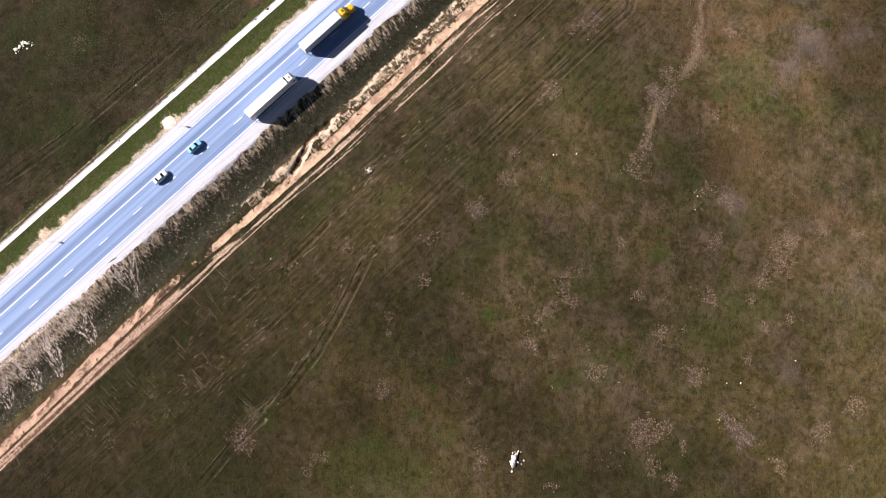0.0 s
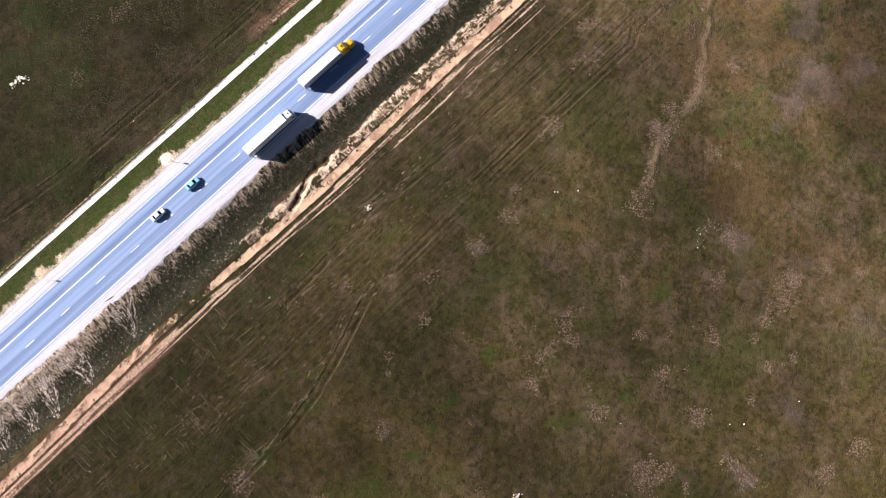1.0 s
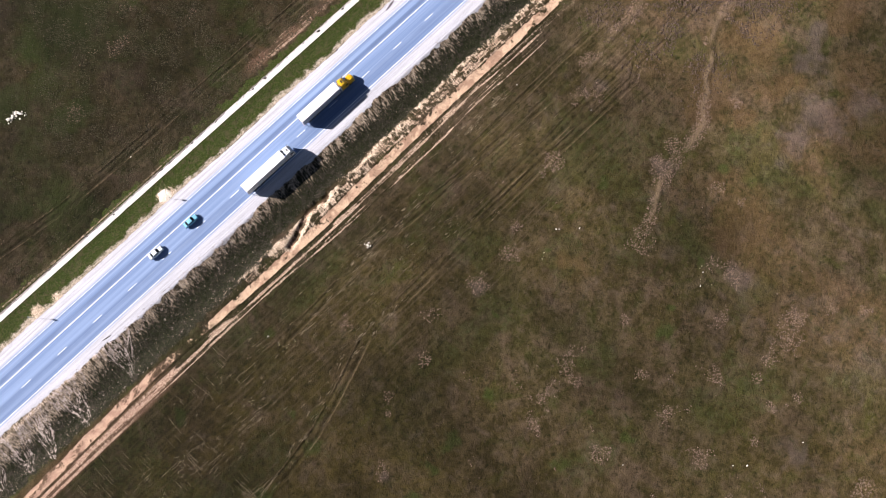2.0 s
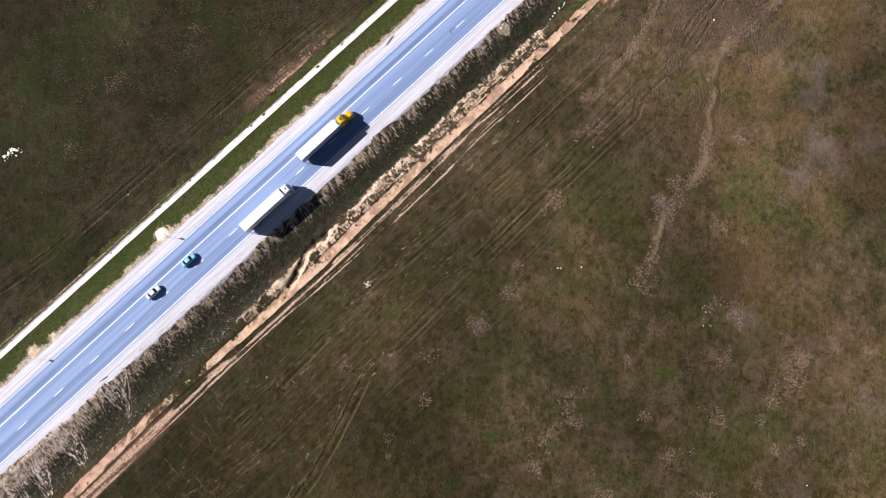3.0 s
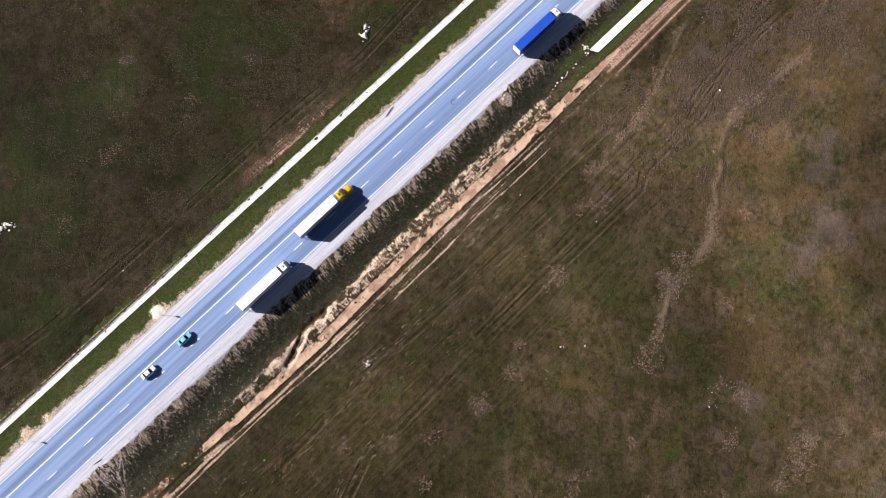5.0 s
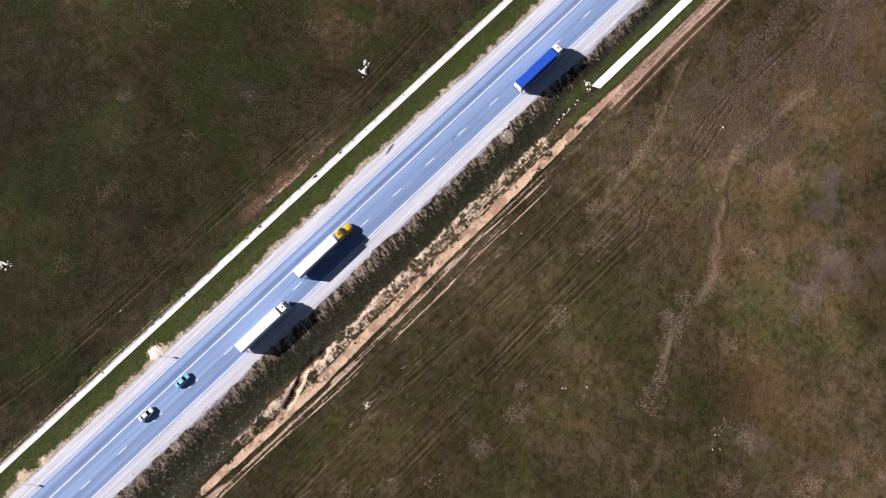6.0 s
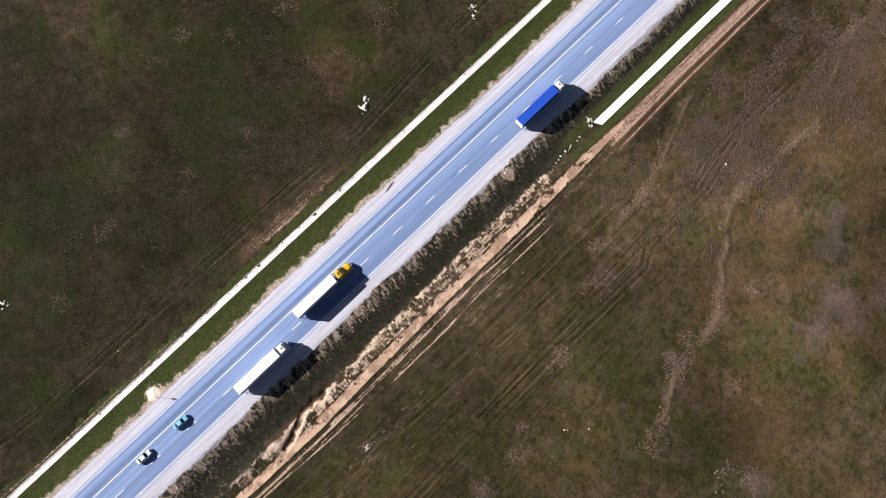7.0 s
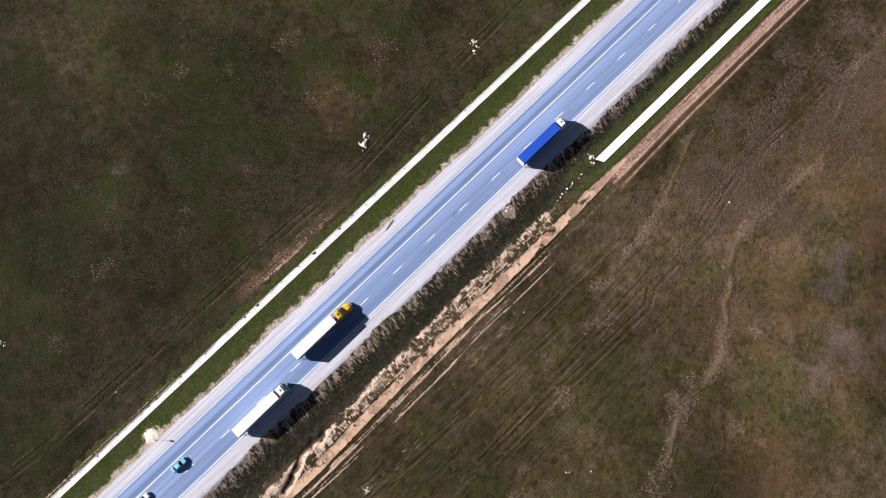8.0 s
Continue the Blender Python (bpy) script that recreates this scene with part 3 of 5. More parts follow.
    r1 = np.interp(u, [-240, -150, -137, -114, -93, -75, -60, -42, -25, 125], [25.0, 24.4, 24.3, 24.9, 25.1, 25.2, 24.6, 23.9, 24.8, 25.3]) + 0.4 * wob
    r2 = np.interp(u, [-240, -150, -137, -114, -97, -75, -56, -43, -23, 125], [26.8, 25.8, 25.6, 26.0, 27.1, 27.5, 27.5, 26.9, 27.4, 27.6]) + 0.4 * wob
    gone = 1 - smooth(-26, -8, u)
    patchy = 0.62 + 0.50 * smooth(0.35, 0.58, fbm(u * 0.14, v * 0.5, 67, 3))
    rut = np.maximum(1.2 * np.exp(-((v - r1) / 0.34) ** 2), np.maximum(1.15 * np.exp(-((v - r2) / 0.24) ** 2), 0.62 * np.exp(-((v - r2 + 0.9) / 0.20) ** 2)))
    rut = np.maximum(rut, 0.72 * band(v, r1 - 1.1, r1, 0.3) * smooth(0.4, 0.6, fbm(u * 0.09, v * 0, 68, 2)))
    rut = np.maximum(rut, 0.30 * band(v, r1, r2, 0.3)) * gone * patchy
    rut = np.maximum(rut, 0.70 * bank * (1 - 0.6 * lumps))
    west = 1 - smooth(-162, -140, u)
    rut = np.maximum(rut, (0.40 + 0.45 * smooth(0.42, 0.6, fbm(u * 0.05, v * 1.6, 69, 2))) * band(v, mid + wide + 0.5, 26.5, 0.4) * west)
    l1, l2 = np.interp(u, [0, 18, 40, 125], [23.6, 22.9, 22.3, 22.4]), np.interp(u, [0, 18, 40, 125], [25.6, 25.0, 24.3, 24.3])
    east = smooth(4, 14, u)
    rut = np.maximum(rut, east * np.maximum(0.66 * band(v, 19.9, l1, 0.5), np.maximum(1.0 * np.exp(-((v - l1) / 0.55) ** 2), 0.85 * np.exp(-((v - l2) / 0.4) ** 2))))
    rut = np.maximum(rut, 0.42 * band(v, mid + 1.7, 25.0, 0.4) * (0.55 * smooth(-125, -100, u) + 0.45 * smooth(-60, -18, u)) * (1 - smooth(6, 14, u)))
    z -= 0.05 * rut

    # wheel tracks and footways through the grass, their sun shading also put into the colour
    # the lip beside the bare earth is darkened too
    dark_line, pale_line = 0.9 * lip, np.zeros(u.shape)
    broken = (1 - 0.35 * smooth(-25, 5, u) * (v > 0) * (v < 56)) * (0.35 + 0.65 * smooth(0.3, 0.55, fbm(u * 0.15, v * 0.15, 75, 3)))
    lumpy = np.zeros(u.shape)
    for line, half in TRACKS:
        d = line_distance(u, v, line)
        if not half:
            lumpy = np.maximum(lumpy, np.exp(-((d - 1.0) / 1.4) ** 2) * smooth(0.36, 0.56, fbm(u * 0.16, v * 0.16, 180, 3)))
        if half:
            # dark groove and light edge painted as low sun would shade them
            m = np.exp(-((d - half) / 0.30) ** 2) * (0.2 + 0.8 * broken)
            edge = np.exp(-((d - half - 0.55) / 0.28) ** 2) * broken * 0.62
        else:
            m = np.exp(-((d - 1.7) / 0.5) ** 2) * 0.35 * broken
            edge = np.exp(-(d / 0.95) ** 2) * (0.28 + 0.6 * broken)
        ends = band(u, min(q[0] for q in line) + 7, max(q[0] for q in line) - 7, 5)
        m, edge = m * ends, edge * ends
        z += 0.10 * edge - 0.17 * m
        dark_line, pale_line = np.maximum(dark_line, m * 0.5), np.maximum(pale_line, edge)
    ridge = band(v, 24, 66, 8.0) * (1 - smooth(-70, 20, u) * 0.3) + 0.8 * band(v, -34, -21, 2.0) + 0.12
    rows = fbm(u * 0.05, v * 1.3, 77, 2) - 0.5
    z += free * 0.10 * rows * ridge
    tan = np.maximum(blobs(u, v, TAN), np.maximum(blobs(u, v, TAN_SOUTH), 0.62 * blobs(u, v, TAN_NORTH))) + 0.34 * smooth(0.55, 0.75, fbm(u * 0.09, v * 0.09, 90, 4)) * smooth(24, 32, np.abs(v))
    lush = np.maximum(np.maximum(blobs(u, v, LUSH), 1.0 * blobs(u, v, LUSH_NORTH)), 0.5 * smooth(0.52, 0.72, fbm(u * 0.07, v * 0.07, 95, 3) + 0.06 * smooth(-90, -150, u)))
    lilac = blobs(u, v, LILAC) + 0.5 * smooth(0.5, 0.72, fbm(u * 0.05, v * 0.05, 99, 3)) * smooth(-90, 10, u) * smooth(40, 80, v)
    rust = rust + 0.7 * smooth(0.45, 0.68, fbm(u * 0.05, v * 0.05, 103, 3)) * smooth(-90, 0, u) * smooth(40, 70, v)
    bare = band(v, -25.0 + 2 * jag, -21.8 + 2 * jag, 0.5) * smooth(-92, -76, u) * (1 - smooth(-52, -38, u))
    rut = np.maximum(rut, 0.42 * bare + 0.35 * np.exp(-((v + 22.1) / 0.5) ** 2) * smooth(-78, -72, u) * (1 - smooth(-62, -57, u)))
    rust = rust + 0.45 * bare
    rut = np.maximum(rut, 0.62 * band(v, -20.2, -19.4, 0.15) * (1 - smooth(-112, -98, u)))
    # thin dark line along the footpath's field side
    dark_line = np.maximum(dark_line, 0.8 * np.exp(-((v + 19.3) / 0.15) ** 2) * (1 - smooth(-112, -98, u)))
    plain = smooth(-25, 15, u) * band(v, 26, 75, 8)
    lush = lush * (1 - 0.9 * plain) + 0.28 * smooth(-20, -30, v) * smooth(0.35, 0.6, fbm(u * 0.04, v * 0.04, 170, 3))
    rust = rust + 0.9 * west * band(v, 19.5, 27, 0.6)
    tan, rust = tan + 0.18 * plain, rust + 0.5 * plain + 0.8 * east * band(v, 19.5, 25.5, 0.8)
    tan = np.maximum(tan, 1.0 * lumpy) * free
    z += free * 0.12 * tan * (vnoise(u * 1.6, v * 1.6, 110) - 0.4)

    olive = (0.45 + 0.9 * (fbm(u * 0.022, v * 0.022, 175, 3) - 0.35)) * smooth(24, 40, v) * (1 - 0.75 * smooth(-60, 20, u)) + 0.25 * smooth(-22, -40, v)
    nu, nv = len(U), len(V)
    i, j = np.meshgrid(np.arange(nu - 1), np.arange(nv - 1), indexing="ij")
    a = (i * nv + j).ravel()
    quads = np.stack([a, a + 1, a + nv + 1, a + nv], 1)
    mesh = bpy.data.meshes.new("ground")
    mesh.vertices.add(len(u))
    mesh.vertices.foreach_set("co", np.stack([u, -v, z], 1).astype(np.float32).ravel())
    mesh.loops.add(quads.size)
    mesh.loops.foreach_set("vertex_index", quads[:, ::-1].astype(np.int32).ravel())
    mesh.polygons.add(len(quads))
    mesh.polygons.foreach_set("loop_start", np.arange(0, quads.size, 4, dtype=np.int32))
    mesh.polygons.foreach_set("use_smooth", np.ones(len(quads), dtype=bool))
    mesh.update(calc_edges=True)
    for name, four in (("soil", (gravel, dirt, pale, lush)), ("cover", (tan, lilac, rut, scrub)), ("extra", (straw, rust, ridge, verge)), ("tone", (tone / 2, dark_line, pale_line, olive)), ("fan", (fan_at, fan_run, fan_share, fan_run * 0))):
        layer = mesh.attributes.new(name, "FLOAT_COLOR", "POINT")
        layer.data.foreach_set("color", np.clip(np.stack(four, 1), 0, 99 if name == "fan" else 1).astype(np.float32).ravel())
    if sum(p.normal.z for p in mesh.polygons[:4]) < 0:
        mesh.flip_normals()
    mesh.materials.append(GROUND)
    ob = new("ground", mesh)
    ob.matrix_world = ROAD
    tagged(ob, "dry olive-brown steppe with worn earth, gravel and a roadside ditch", "ground", kind="structure")
    return (nu, nv, z.reshape(nu, nv), tan.reshape(nu, nv), scrub.reshape(nu, nv), pale.reshape(nu, nv), verge.reshape(nu, nv))


FIELD = build_ground()


def sample(grid, u, v):
    i = np.clip(np.searchsorted(U, u) - 1, 0, len(U) - 2)
    j = np.clip(np.searchsorted(V, v) - 1, 0, len(V) - 2)
    fu, fv = (u - U[i]) / (U[i + 1] - U[i]), (v - V[j]) / (V[j + 1] - V[j])
    return (grid[i, j] * (1 - fu) + grid[i + 1, j] * fu) * (1 - fv) + (grid[i, j + 1] * (1 - fu) + grid[i + 1, j + 1] * fu) * fv


def level(u, v):
    return float(sample(FIELD[2], np.array([u]), np.array([v]))[0])


# ---- road ----
def strip(name, edges, u0, u1, step, top, deep, material, parent=None, wobble=0.0, seed=0):
    """A long slab between two v, with a top at height top(u, v) and sides that go down by deep."""
    n = max(2, int((u1 - u0) / step) + 1)
    us = np.linspace(u0, u1, n)
    bm = bmesh.new()
    rows = []
    for u in us:
        row = []
        for k, v in enumerate(edges):
            shift = wobble * (float(fbm(np.array([u * 0.5]), np.array([k * 3.7]), seed, 3)[0]) - 0.5) if wobble and k in (0, len(edges) - 1) else 0
            row.append((u, -(v + shift), top(u, v)))
        first, last = row[0], row[-1]
        row = [(first[0], first[1], first[2] - deep), *row, (last[0], last[1], last[2] - deep)]
        rows.append([bm.verts.new(c) for c in row])
    for r0, r1 in zip(rows, rows[1:]):
        for i in range(len(r0) - 1):
            bm.faces.new((r0[i], r1[i], r1[i + 1], r0[i + 1]))
    for r in (rows[0], rows[-1]):
        bm.faces.new(r)
    return part(name, bm, material, parent)


def crown(u, v):
    return 0.03 - 0.012 * abs(v + 2.0)


road = strip("road", (-8.15, -6, -4, -2, 0, 2, 4.1), -2400, 2400, 40, crown, 0.12, ASPHALT)
road.matrix_world = ROAD
tagged(road, "bleached blue-grey asphalt road with white lane markings", "road", kind="structure")


def marking(name, v, width, u0, u1):
    n = max(1, int((u1 - u0) / 4))
    bm = bmesh.new()
    rows = []
    for k in range(n + 1):
        u = u0 + (u1 - u0) * k / n
        rows.append([bm.verts.new((u, -v - s * width / 2, crown(u, v + s * width / 2) + dz)) for s, dz in ((-1, -0.01), (-1, 0.006), (1, 0.006), (1, -0.01))])
    for r0, r1 in zip(rows, rows[1:]):
        for i in range(3):
            bm.faces.new((r0[i], r0[i + 1], r1[i + 1], r1[i]))
    return part(name, bm, LINE, road)


marking("edge_line", -7.45, 0.12, -600, 500)
marking("centre_line", -3.8, 0.20, -600, 500)
marking("edge_line", 3.5, 0.18, -600, 500)
dash = marking("dash", 0, 0.18, -1.5, 1.5)
for k in range(-26, 16):
    if k:
        o = new("dash", dash.data)
        o.parent = road
        o.location = (12.0 * k, 0, 0)

def footpath_material():
    """Pale concrete whose field side is worn and soiled along one end."""
    s = Shade("worn_footpath", 0.9, 0, 0.3)
    x, y, _ = s.axes()
    c = s.mix(s.step(s.noise(0.35, 4, 0.6), 0.3, 0.7), (0.60, 0.575, 0.56), (0.72, 0.695, 0.68))
    c = s.mix(s.step(s.noise(0.5, 5, 0.65, 0.4), 0.54, 0.72), c, (0.47, 0.43, 0.40))
    edge = s.do("ADD", y, s.do("MULTIPLY", s.do("SUBTRACT", s.noise(0.5, 5, 0.7), 0.5), 1.1))
    c = s.mix(s.do("MULTIPLY", s.step(edge, 18.45, 18.75), s.step(x, -85, -120, 0.25, 0.85)), c, s.mix(s.noise(2.5, 4, 0.7), (0.14, 0.12, 0.11), (0.46, 0.42, 0.41)))
    s.bump(s.noise(3, 3), 0.02)
    return s.end(c)


footpath = strip("footpath", (-19.05, -18.2, -17.25), -900, 700, 1.5, lambda u, v: -0.36, 0.2, footpath_material(), None, 0.14, 5)
footpath.matrix_world = ROAD
tagged(footpath, "narrow pale concrete footpath with crumbling dirty edges", "footpath", kind="structure")
slab = strip("concrete_channel", (15.1, 16.2, 17.3), 12.4, 700, 3.0, lambda u, v: -0.95, 0.4, NEW_CONCRETE, None, 0.08, 8)
for vert in slab.data.vertices:
    if vert.co.x < 12.5:
        vert.co.x += 0.55 * (-vert.co.y - 16.2) - 1.2
slab.matrix_world = ROAD
tagged(slab, "straight white concrete strip beside the roadside ditch", "concrete strip", kind="structure")


# ---- vehicles ----
def wheel(parent, x, y, r, width, dual=False):
    bm = tube(x, y, r, r, width, "y", 22)
    bmesh.ops.bevel(bm, geom=[e for e in bm.edges if len(e.link_faces) == 2 and e.calc_face_angle(0) > 1], offset=r * 0.12, segments=2, affect="EDGES")
    t = part("wheel", bm, RUBBER, parent)
    side = 1 if y > 0 else -1
    bm = tube(x, y + side * (width / 2 - 0.01), r, r * 0.58, 0.06, "y", 16)
    tube(x, y + side * (width / 2 + 0.02), r, r * 0.22, 0.06, "y", 10, bm)
    part("rim", bm, RIM, t)
    return t


def semi_trailer(truck, x0, x1, cover, side, rear=WHITE):
    """A box trailer from x0 to x1 on three axles."""
    body = part("trailer_body", box(x0, x1, -1.27, 1.27, 1.15, 3.93, 0.05), side, truck)
    part("trailer_roof", loft([(x0 - 0.01, 1.28, 3.86, 3.96, 0.05, 1.24), (x0 + 0.4, 1.29, 3.86, 4.0, 0.05, 1.25), (x1 - 0.4, 1.29, 3.86, 4.0, 0.05, 1.25), (x1 + 0.01, 1.28, 3.86, 3.96, 0.05, 1.24)]), cover, body)
    for y in (-1.29, 1.29):
        part("roof_rail", box(x0, x1, y - 0.03, y + 0.03, 3.78, 3.90, 0.015), RIM if side is BLUE else cover, body)
        part("curtain", box(x0 + 0.3, x1 - 0.3, y - 0.012, y + 0.012, 1.3, 3.76), side, body)
        n = 9
        for k in range(n):
            x = x0 + 0.5 + (x1 - x0 - 1.0) * k / (n - 1)
            part("strap", box(x - 0.03, x + 0.03, y * 1.012 - 0.008, y * 1.012 + 0.008, 1.1, 3.75), STEEL, body)
        part("side_guard", box(x0 + 4.9, x1 - 3.6, y * 0.96 - 0.02, y * 0.96 + 0.02, 0.55, 0.85, 0.01), STEEL, truck)
    n = int((x1 - x0) / 1.5)
    for k in range(1, n):
        x = x0 + (x1 - x0) * k / n
        part("roof_bow", box(x - 0.03, x + 0.03, -1.22, 1.22, 3.985, 4.008), cover, body)
    for y in (-0.64, 0.64):
        d = part("rear_door", box(x0 - 0.05, x0 + 0.01, y - 0.6, y + 0.6, 1.2, 3.85, 0.015), rear, body)
        for s in (-0.25, 0.25):
            part("lock_bar", tube(x0 - 0.07, y + s, 2.5, 0.02, 2.5, "z", 8), GALVANISED, d)
        part("tail_lamp", box(x0 - 0.08, x0 - 0.02, y * 1.5 - 0.22, y * 1.5 + 0.22, 0.88, 1.02, 0.01), LAMP_RED, truck)
    bm = box(x0, x1, -0.55, -0.42, 0.85, 1.14)
    box(x0, x1, 0.42, 0.55, 0.85, 1.14, 0, bm)
    part("trailer_frame", bm, STEEL, truck)
    part("bumper_bar", box(x0 - 0.04, x0 + 0.06, -1.2, 1.2, 0.42, 0.56, 0.01), STEEL, truck)
    for k in range(3):
        x = x0 + 2.2 + 1.31 * k
        part("axle", tube(x, 0, 0.52, 0.07, 2.0, "y", 10), STEEL, truck)
        for y in (-1.06, 1.06):
            wheel(truck, x, y, 0.52, 0.38)
    for y in (-0.8, 0.8):
        part("landing_leg", box(x1 - 2.9, x1 - 2.75, y - 0.07, y + 0.07, 0.25, 1.14), STEEL, truck)
        part("mud_flap", box(x0 + 1.45, x0 + 1.48, y * 1.3 - 0.2, y * 1.3 + 0.2, 0.35, 0.95), PLASTIC, truck)


def tractor_chassis(truck, x0, x1, axles, tank):
    bm = box(x0, x1, -0.5, -0.38, 0.72, 1.0)
    box(x0, x1, 0.38, 0.5, 0.72, 1.0, 0, bm)
    part("tractor_frame", bm, STEEL, truck)
    part("coupling", tube(x0 + 1.5, 0, 1.08, 0.45, 0.12, "z", 18), STEEL, truck)
    for x in axles:
        for y in (-0.95, 0.95):
            wheel(truck, x, y, 0.5, 0.5 if x < axles[-1] else 0.32)
    for y in (-0.95, 0.95):
        part("fuel_tank", tube(tank, y, 0.72, 0.32, 1.3, "x", 16), RIM, truck)


def cab_over(truck, front, paint):
    """A flat-nosed sleeper cab whose bumper is at front."""
    back = front - 2.25
    cab = part("cab", loft([(back, 1.2, 0.95, 3.05, 0.12, 1.14), (back + 0.08, 1.24, 0.85, 3.2, 0.16, 1.16), (front - 0.75, 1.24, 0.62, 3.3, 0.16, 1.14), (front - 0.30, 1.23, 0.55, 2.75, 0.16, 1.16), (front - 0.06, 1.22, 0.5, 1.95, 0.14, 1.2), (front, 1.16, 0.55, 1.75, 0.1, 1.14)]), paint, truck)
    part("roof_spoiler", loft([(back - 0.02, 1.14, 3.1, 3.72, 0.12, 1.04), (back + 0.6, 1.14, 3.1, 3.72, 0.14, 1.04), (back + 1.45, 1.1, 3.1, 3.66, 0.12, 1.0), (back + 1.8, 0.98, 3.1, 3.3, 0.06, 0.86)]), paint, cab)
    part("roof_hatch", box(back + 0.75, back + 1.1, -0.28, 0.28, 3.66, 3.74, 0.03), PLASTIC, cab)
    part("windscreen", plate([(front - 0.02, -1.02, 1.98), (front - 0.02, 1.02, 1.98), (front - 0.42, 1.0, 2.95), (front - 0.42, -1.0, 2.95)], 0.03), GLASS, cab)
    part("sun_visor", plate([(front - 0.22, -1.0, 2.95), (front - 0.22, 1.0, 2.95), (front - 0.5, 1.0, 3.08), (front - 0.5, -1.0, 3.08)], 0.03), paint, cab)
    part("grille", box(front - 0.02, front + 0.03, -0.85, 0.85, 0.95, 1.65, 0.02), PLASTIC, cab)
    part("bumper", box(front - 0.2, front + 0.05, -1.22, 1.22, 0.38, 0.8, 0.06), paint, cab)
    for y in (-1, 1):
        part("headlamp", box(front - 0.04, front + 0.06, y * 0.95 - 0.18, y * 0.95 + 0.18, 0.82, 1.0, 0.02), LAMP_CLEAR, cab)
        part("side_window", box(front - 1.35, front - 0.5, y * 1.215 - 0.02, y * 1.215 + 0.02, 1.9, 2.7, 0.015), GLASS, cab)
        part("mirror", box(front - 0.42, front - 0.22, y * 1.42 - 0.12, y * 1.42 + 0.12, 1.95, 2.75, 0.04), PLASTIC, cab)
        part("fairing", plate([(back, y * 1.2, 1.1), (back - 0.55, y * 1.18, 1.1), (back - 0.55, y * 1.1, 3.6), (back, y * 1.14, 3.6)], 0.03 * -y), paint, cab)
        part("door_handle", box(front - 1.4, front - 1.22, y * 1.25 - 0.02, y * 1.25 + 0.02, 1.55, 1.6), PLASTIC, cab)
        part("mudguard", loft([(front - 2.0, 0.18, 1.02, 1.1, 0.03), (front - 0.9, 0.18, 1.02, 1.1, 0.03)]), PLASTIC, cab).location = (0, y * 1.02, 0)


def bonneted_cab(truck, front, paint):
    """A long-nosed tractor: bonnet, cab and a tall sleeper behind it."""
    nose, back = front - 2.0, front - 4.5
    cab = part("cab", loft([(back, 1.18, 0.9, 3.6, 0.2, 1.02), (back + 0.1, 1.2, 0.85, 3.75, 0.24, 1.02), (nose - 1.3, 1.2, 0.75, 3.65, 0.26, 1.0), (nose - 0.65, 1.18, 0.75, 2.95, 0.24, 1.02), (nose - 0.05, 1.1, 0.8, 1.98, 0.2, 1.02)]), paint, truck)
    hood = part("bonnet", loft([(nose - 0.1, 1.04, 0.8, 1.95, 0.22, 0.88), (nose + 0.8, 0.98, 0.75, 1.88, 0.24, 0.78), (front - 0.5, 0.9, 0.7, 1.72, 0.26, 0.66), (front - 0.1, 0.78, 0.75, 1.5, 0.24, 0.58), (front, 0.66, 0.85, 1.3, 0.18, 0.5)]), paint, truck)
    part("windscreen", plate([(nose - 0.02, -0.96, 2.0), (nose - 0.02, 0.96, 2.0), (nose - 0.62, 0.9, 2.88), (nose - 0.62, -0.9, 2.88)], 0.04), GLASS, cab)
    part("roof_hatch", box(nose - 1.95, nose - 1.5, -0.42, 0.42, 3.66, 3.76, 0.03), PLASTIC, cab)
    part("grille", box(front - 0.06, front + 0.02, -0.42, 0.42, 0.8, 1.28, 0.03), RIM, hood)
    part("bumper", box(front - 0.25, front + 0.08, -1.15, 1.15, 0.42, 0.75, 0.07), RIM, truck)
    for y in (-1, 1):
        part("wing", loft([(front - 1.75, 0.2, 0.9, 1.05, 0.06), (front - 1.3, 0.24, 0.95, 1.28, 0.1), (front - 0.6, 0.24, 0.9, 1.25, 0.1), (front - 0.15, 0.2, 0.75, 1.0, 0.08)]), paint, hood).location = (0, y * 0.97, 0)
        part("headlamp", box(front - 0.25, front - 0.08, y * 0.92 - 0.16, y * 0.92 + 0.16, 0.85, 1.05, 0.03), LAMP_CLEAR, hood)
        part("side_window", box(nose - 1.3, nose - 0.5, y * 1.175 - 0.02, y * 1.175 + 0.02, 1.9, 2.6, 0.015), GLASS, cab)
        part("mirror", box(nose - 0.42, nose - 0.25, y * 1.45 - 0.1, y * 1.45 + 0.1, 1.9, 2.6, 0.03), PLASTIC, cab)
        part("exhaust_stack", tube(back - 0.12, y * 1.02, 2.3, 0.075, 2.9, "z", 12), RIM, truck)
        part("step", box(nose - 1.6, nose - 0.5, y * 1.12 - 0.1, y * 1.12 + 0.1, 0.45, 0.55, 0.02), RIM, truck)
    for y in (-0.7, -0.35, 0, 0.35, 0.7):
        part("marker_lamp", box(nose - 1.3, nose - 1.2, y - 0.05, y + 0.05, 3.62, 3.7, 0.01), LAMP_AMBER, cab)


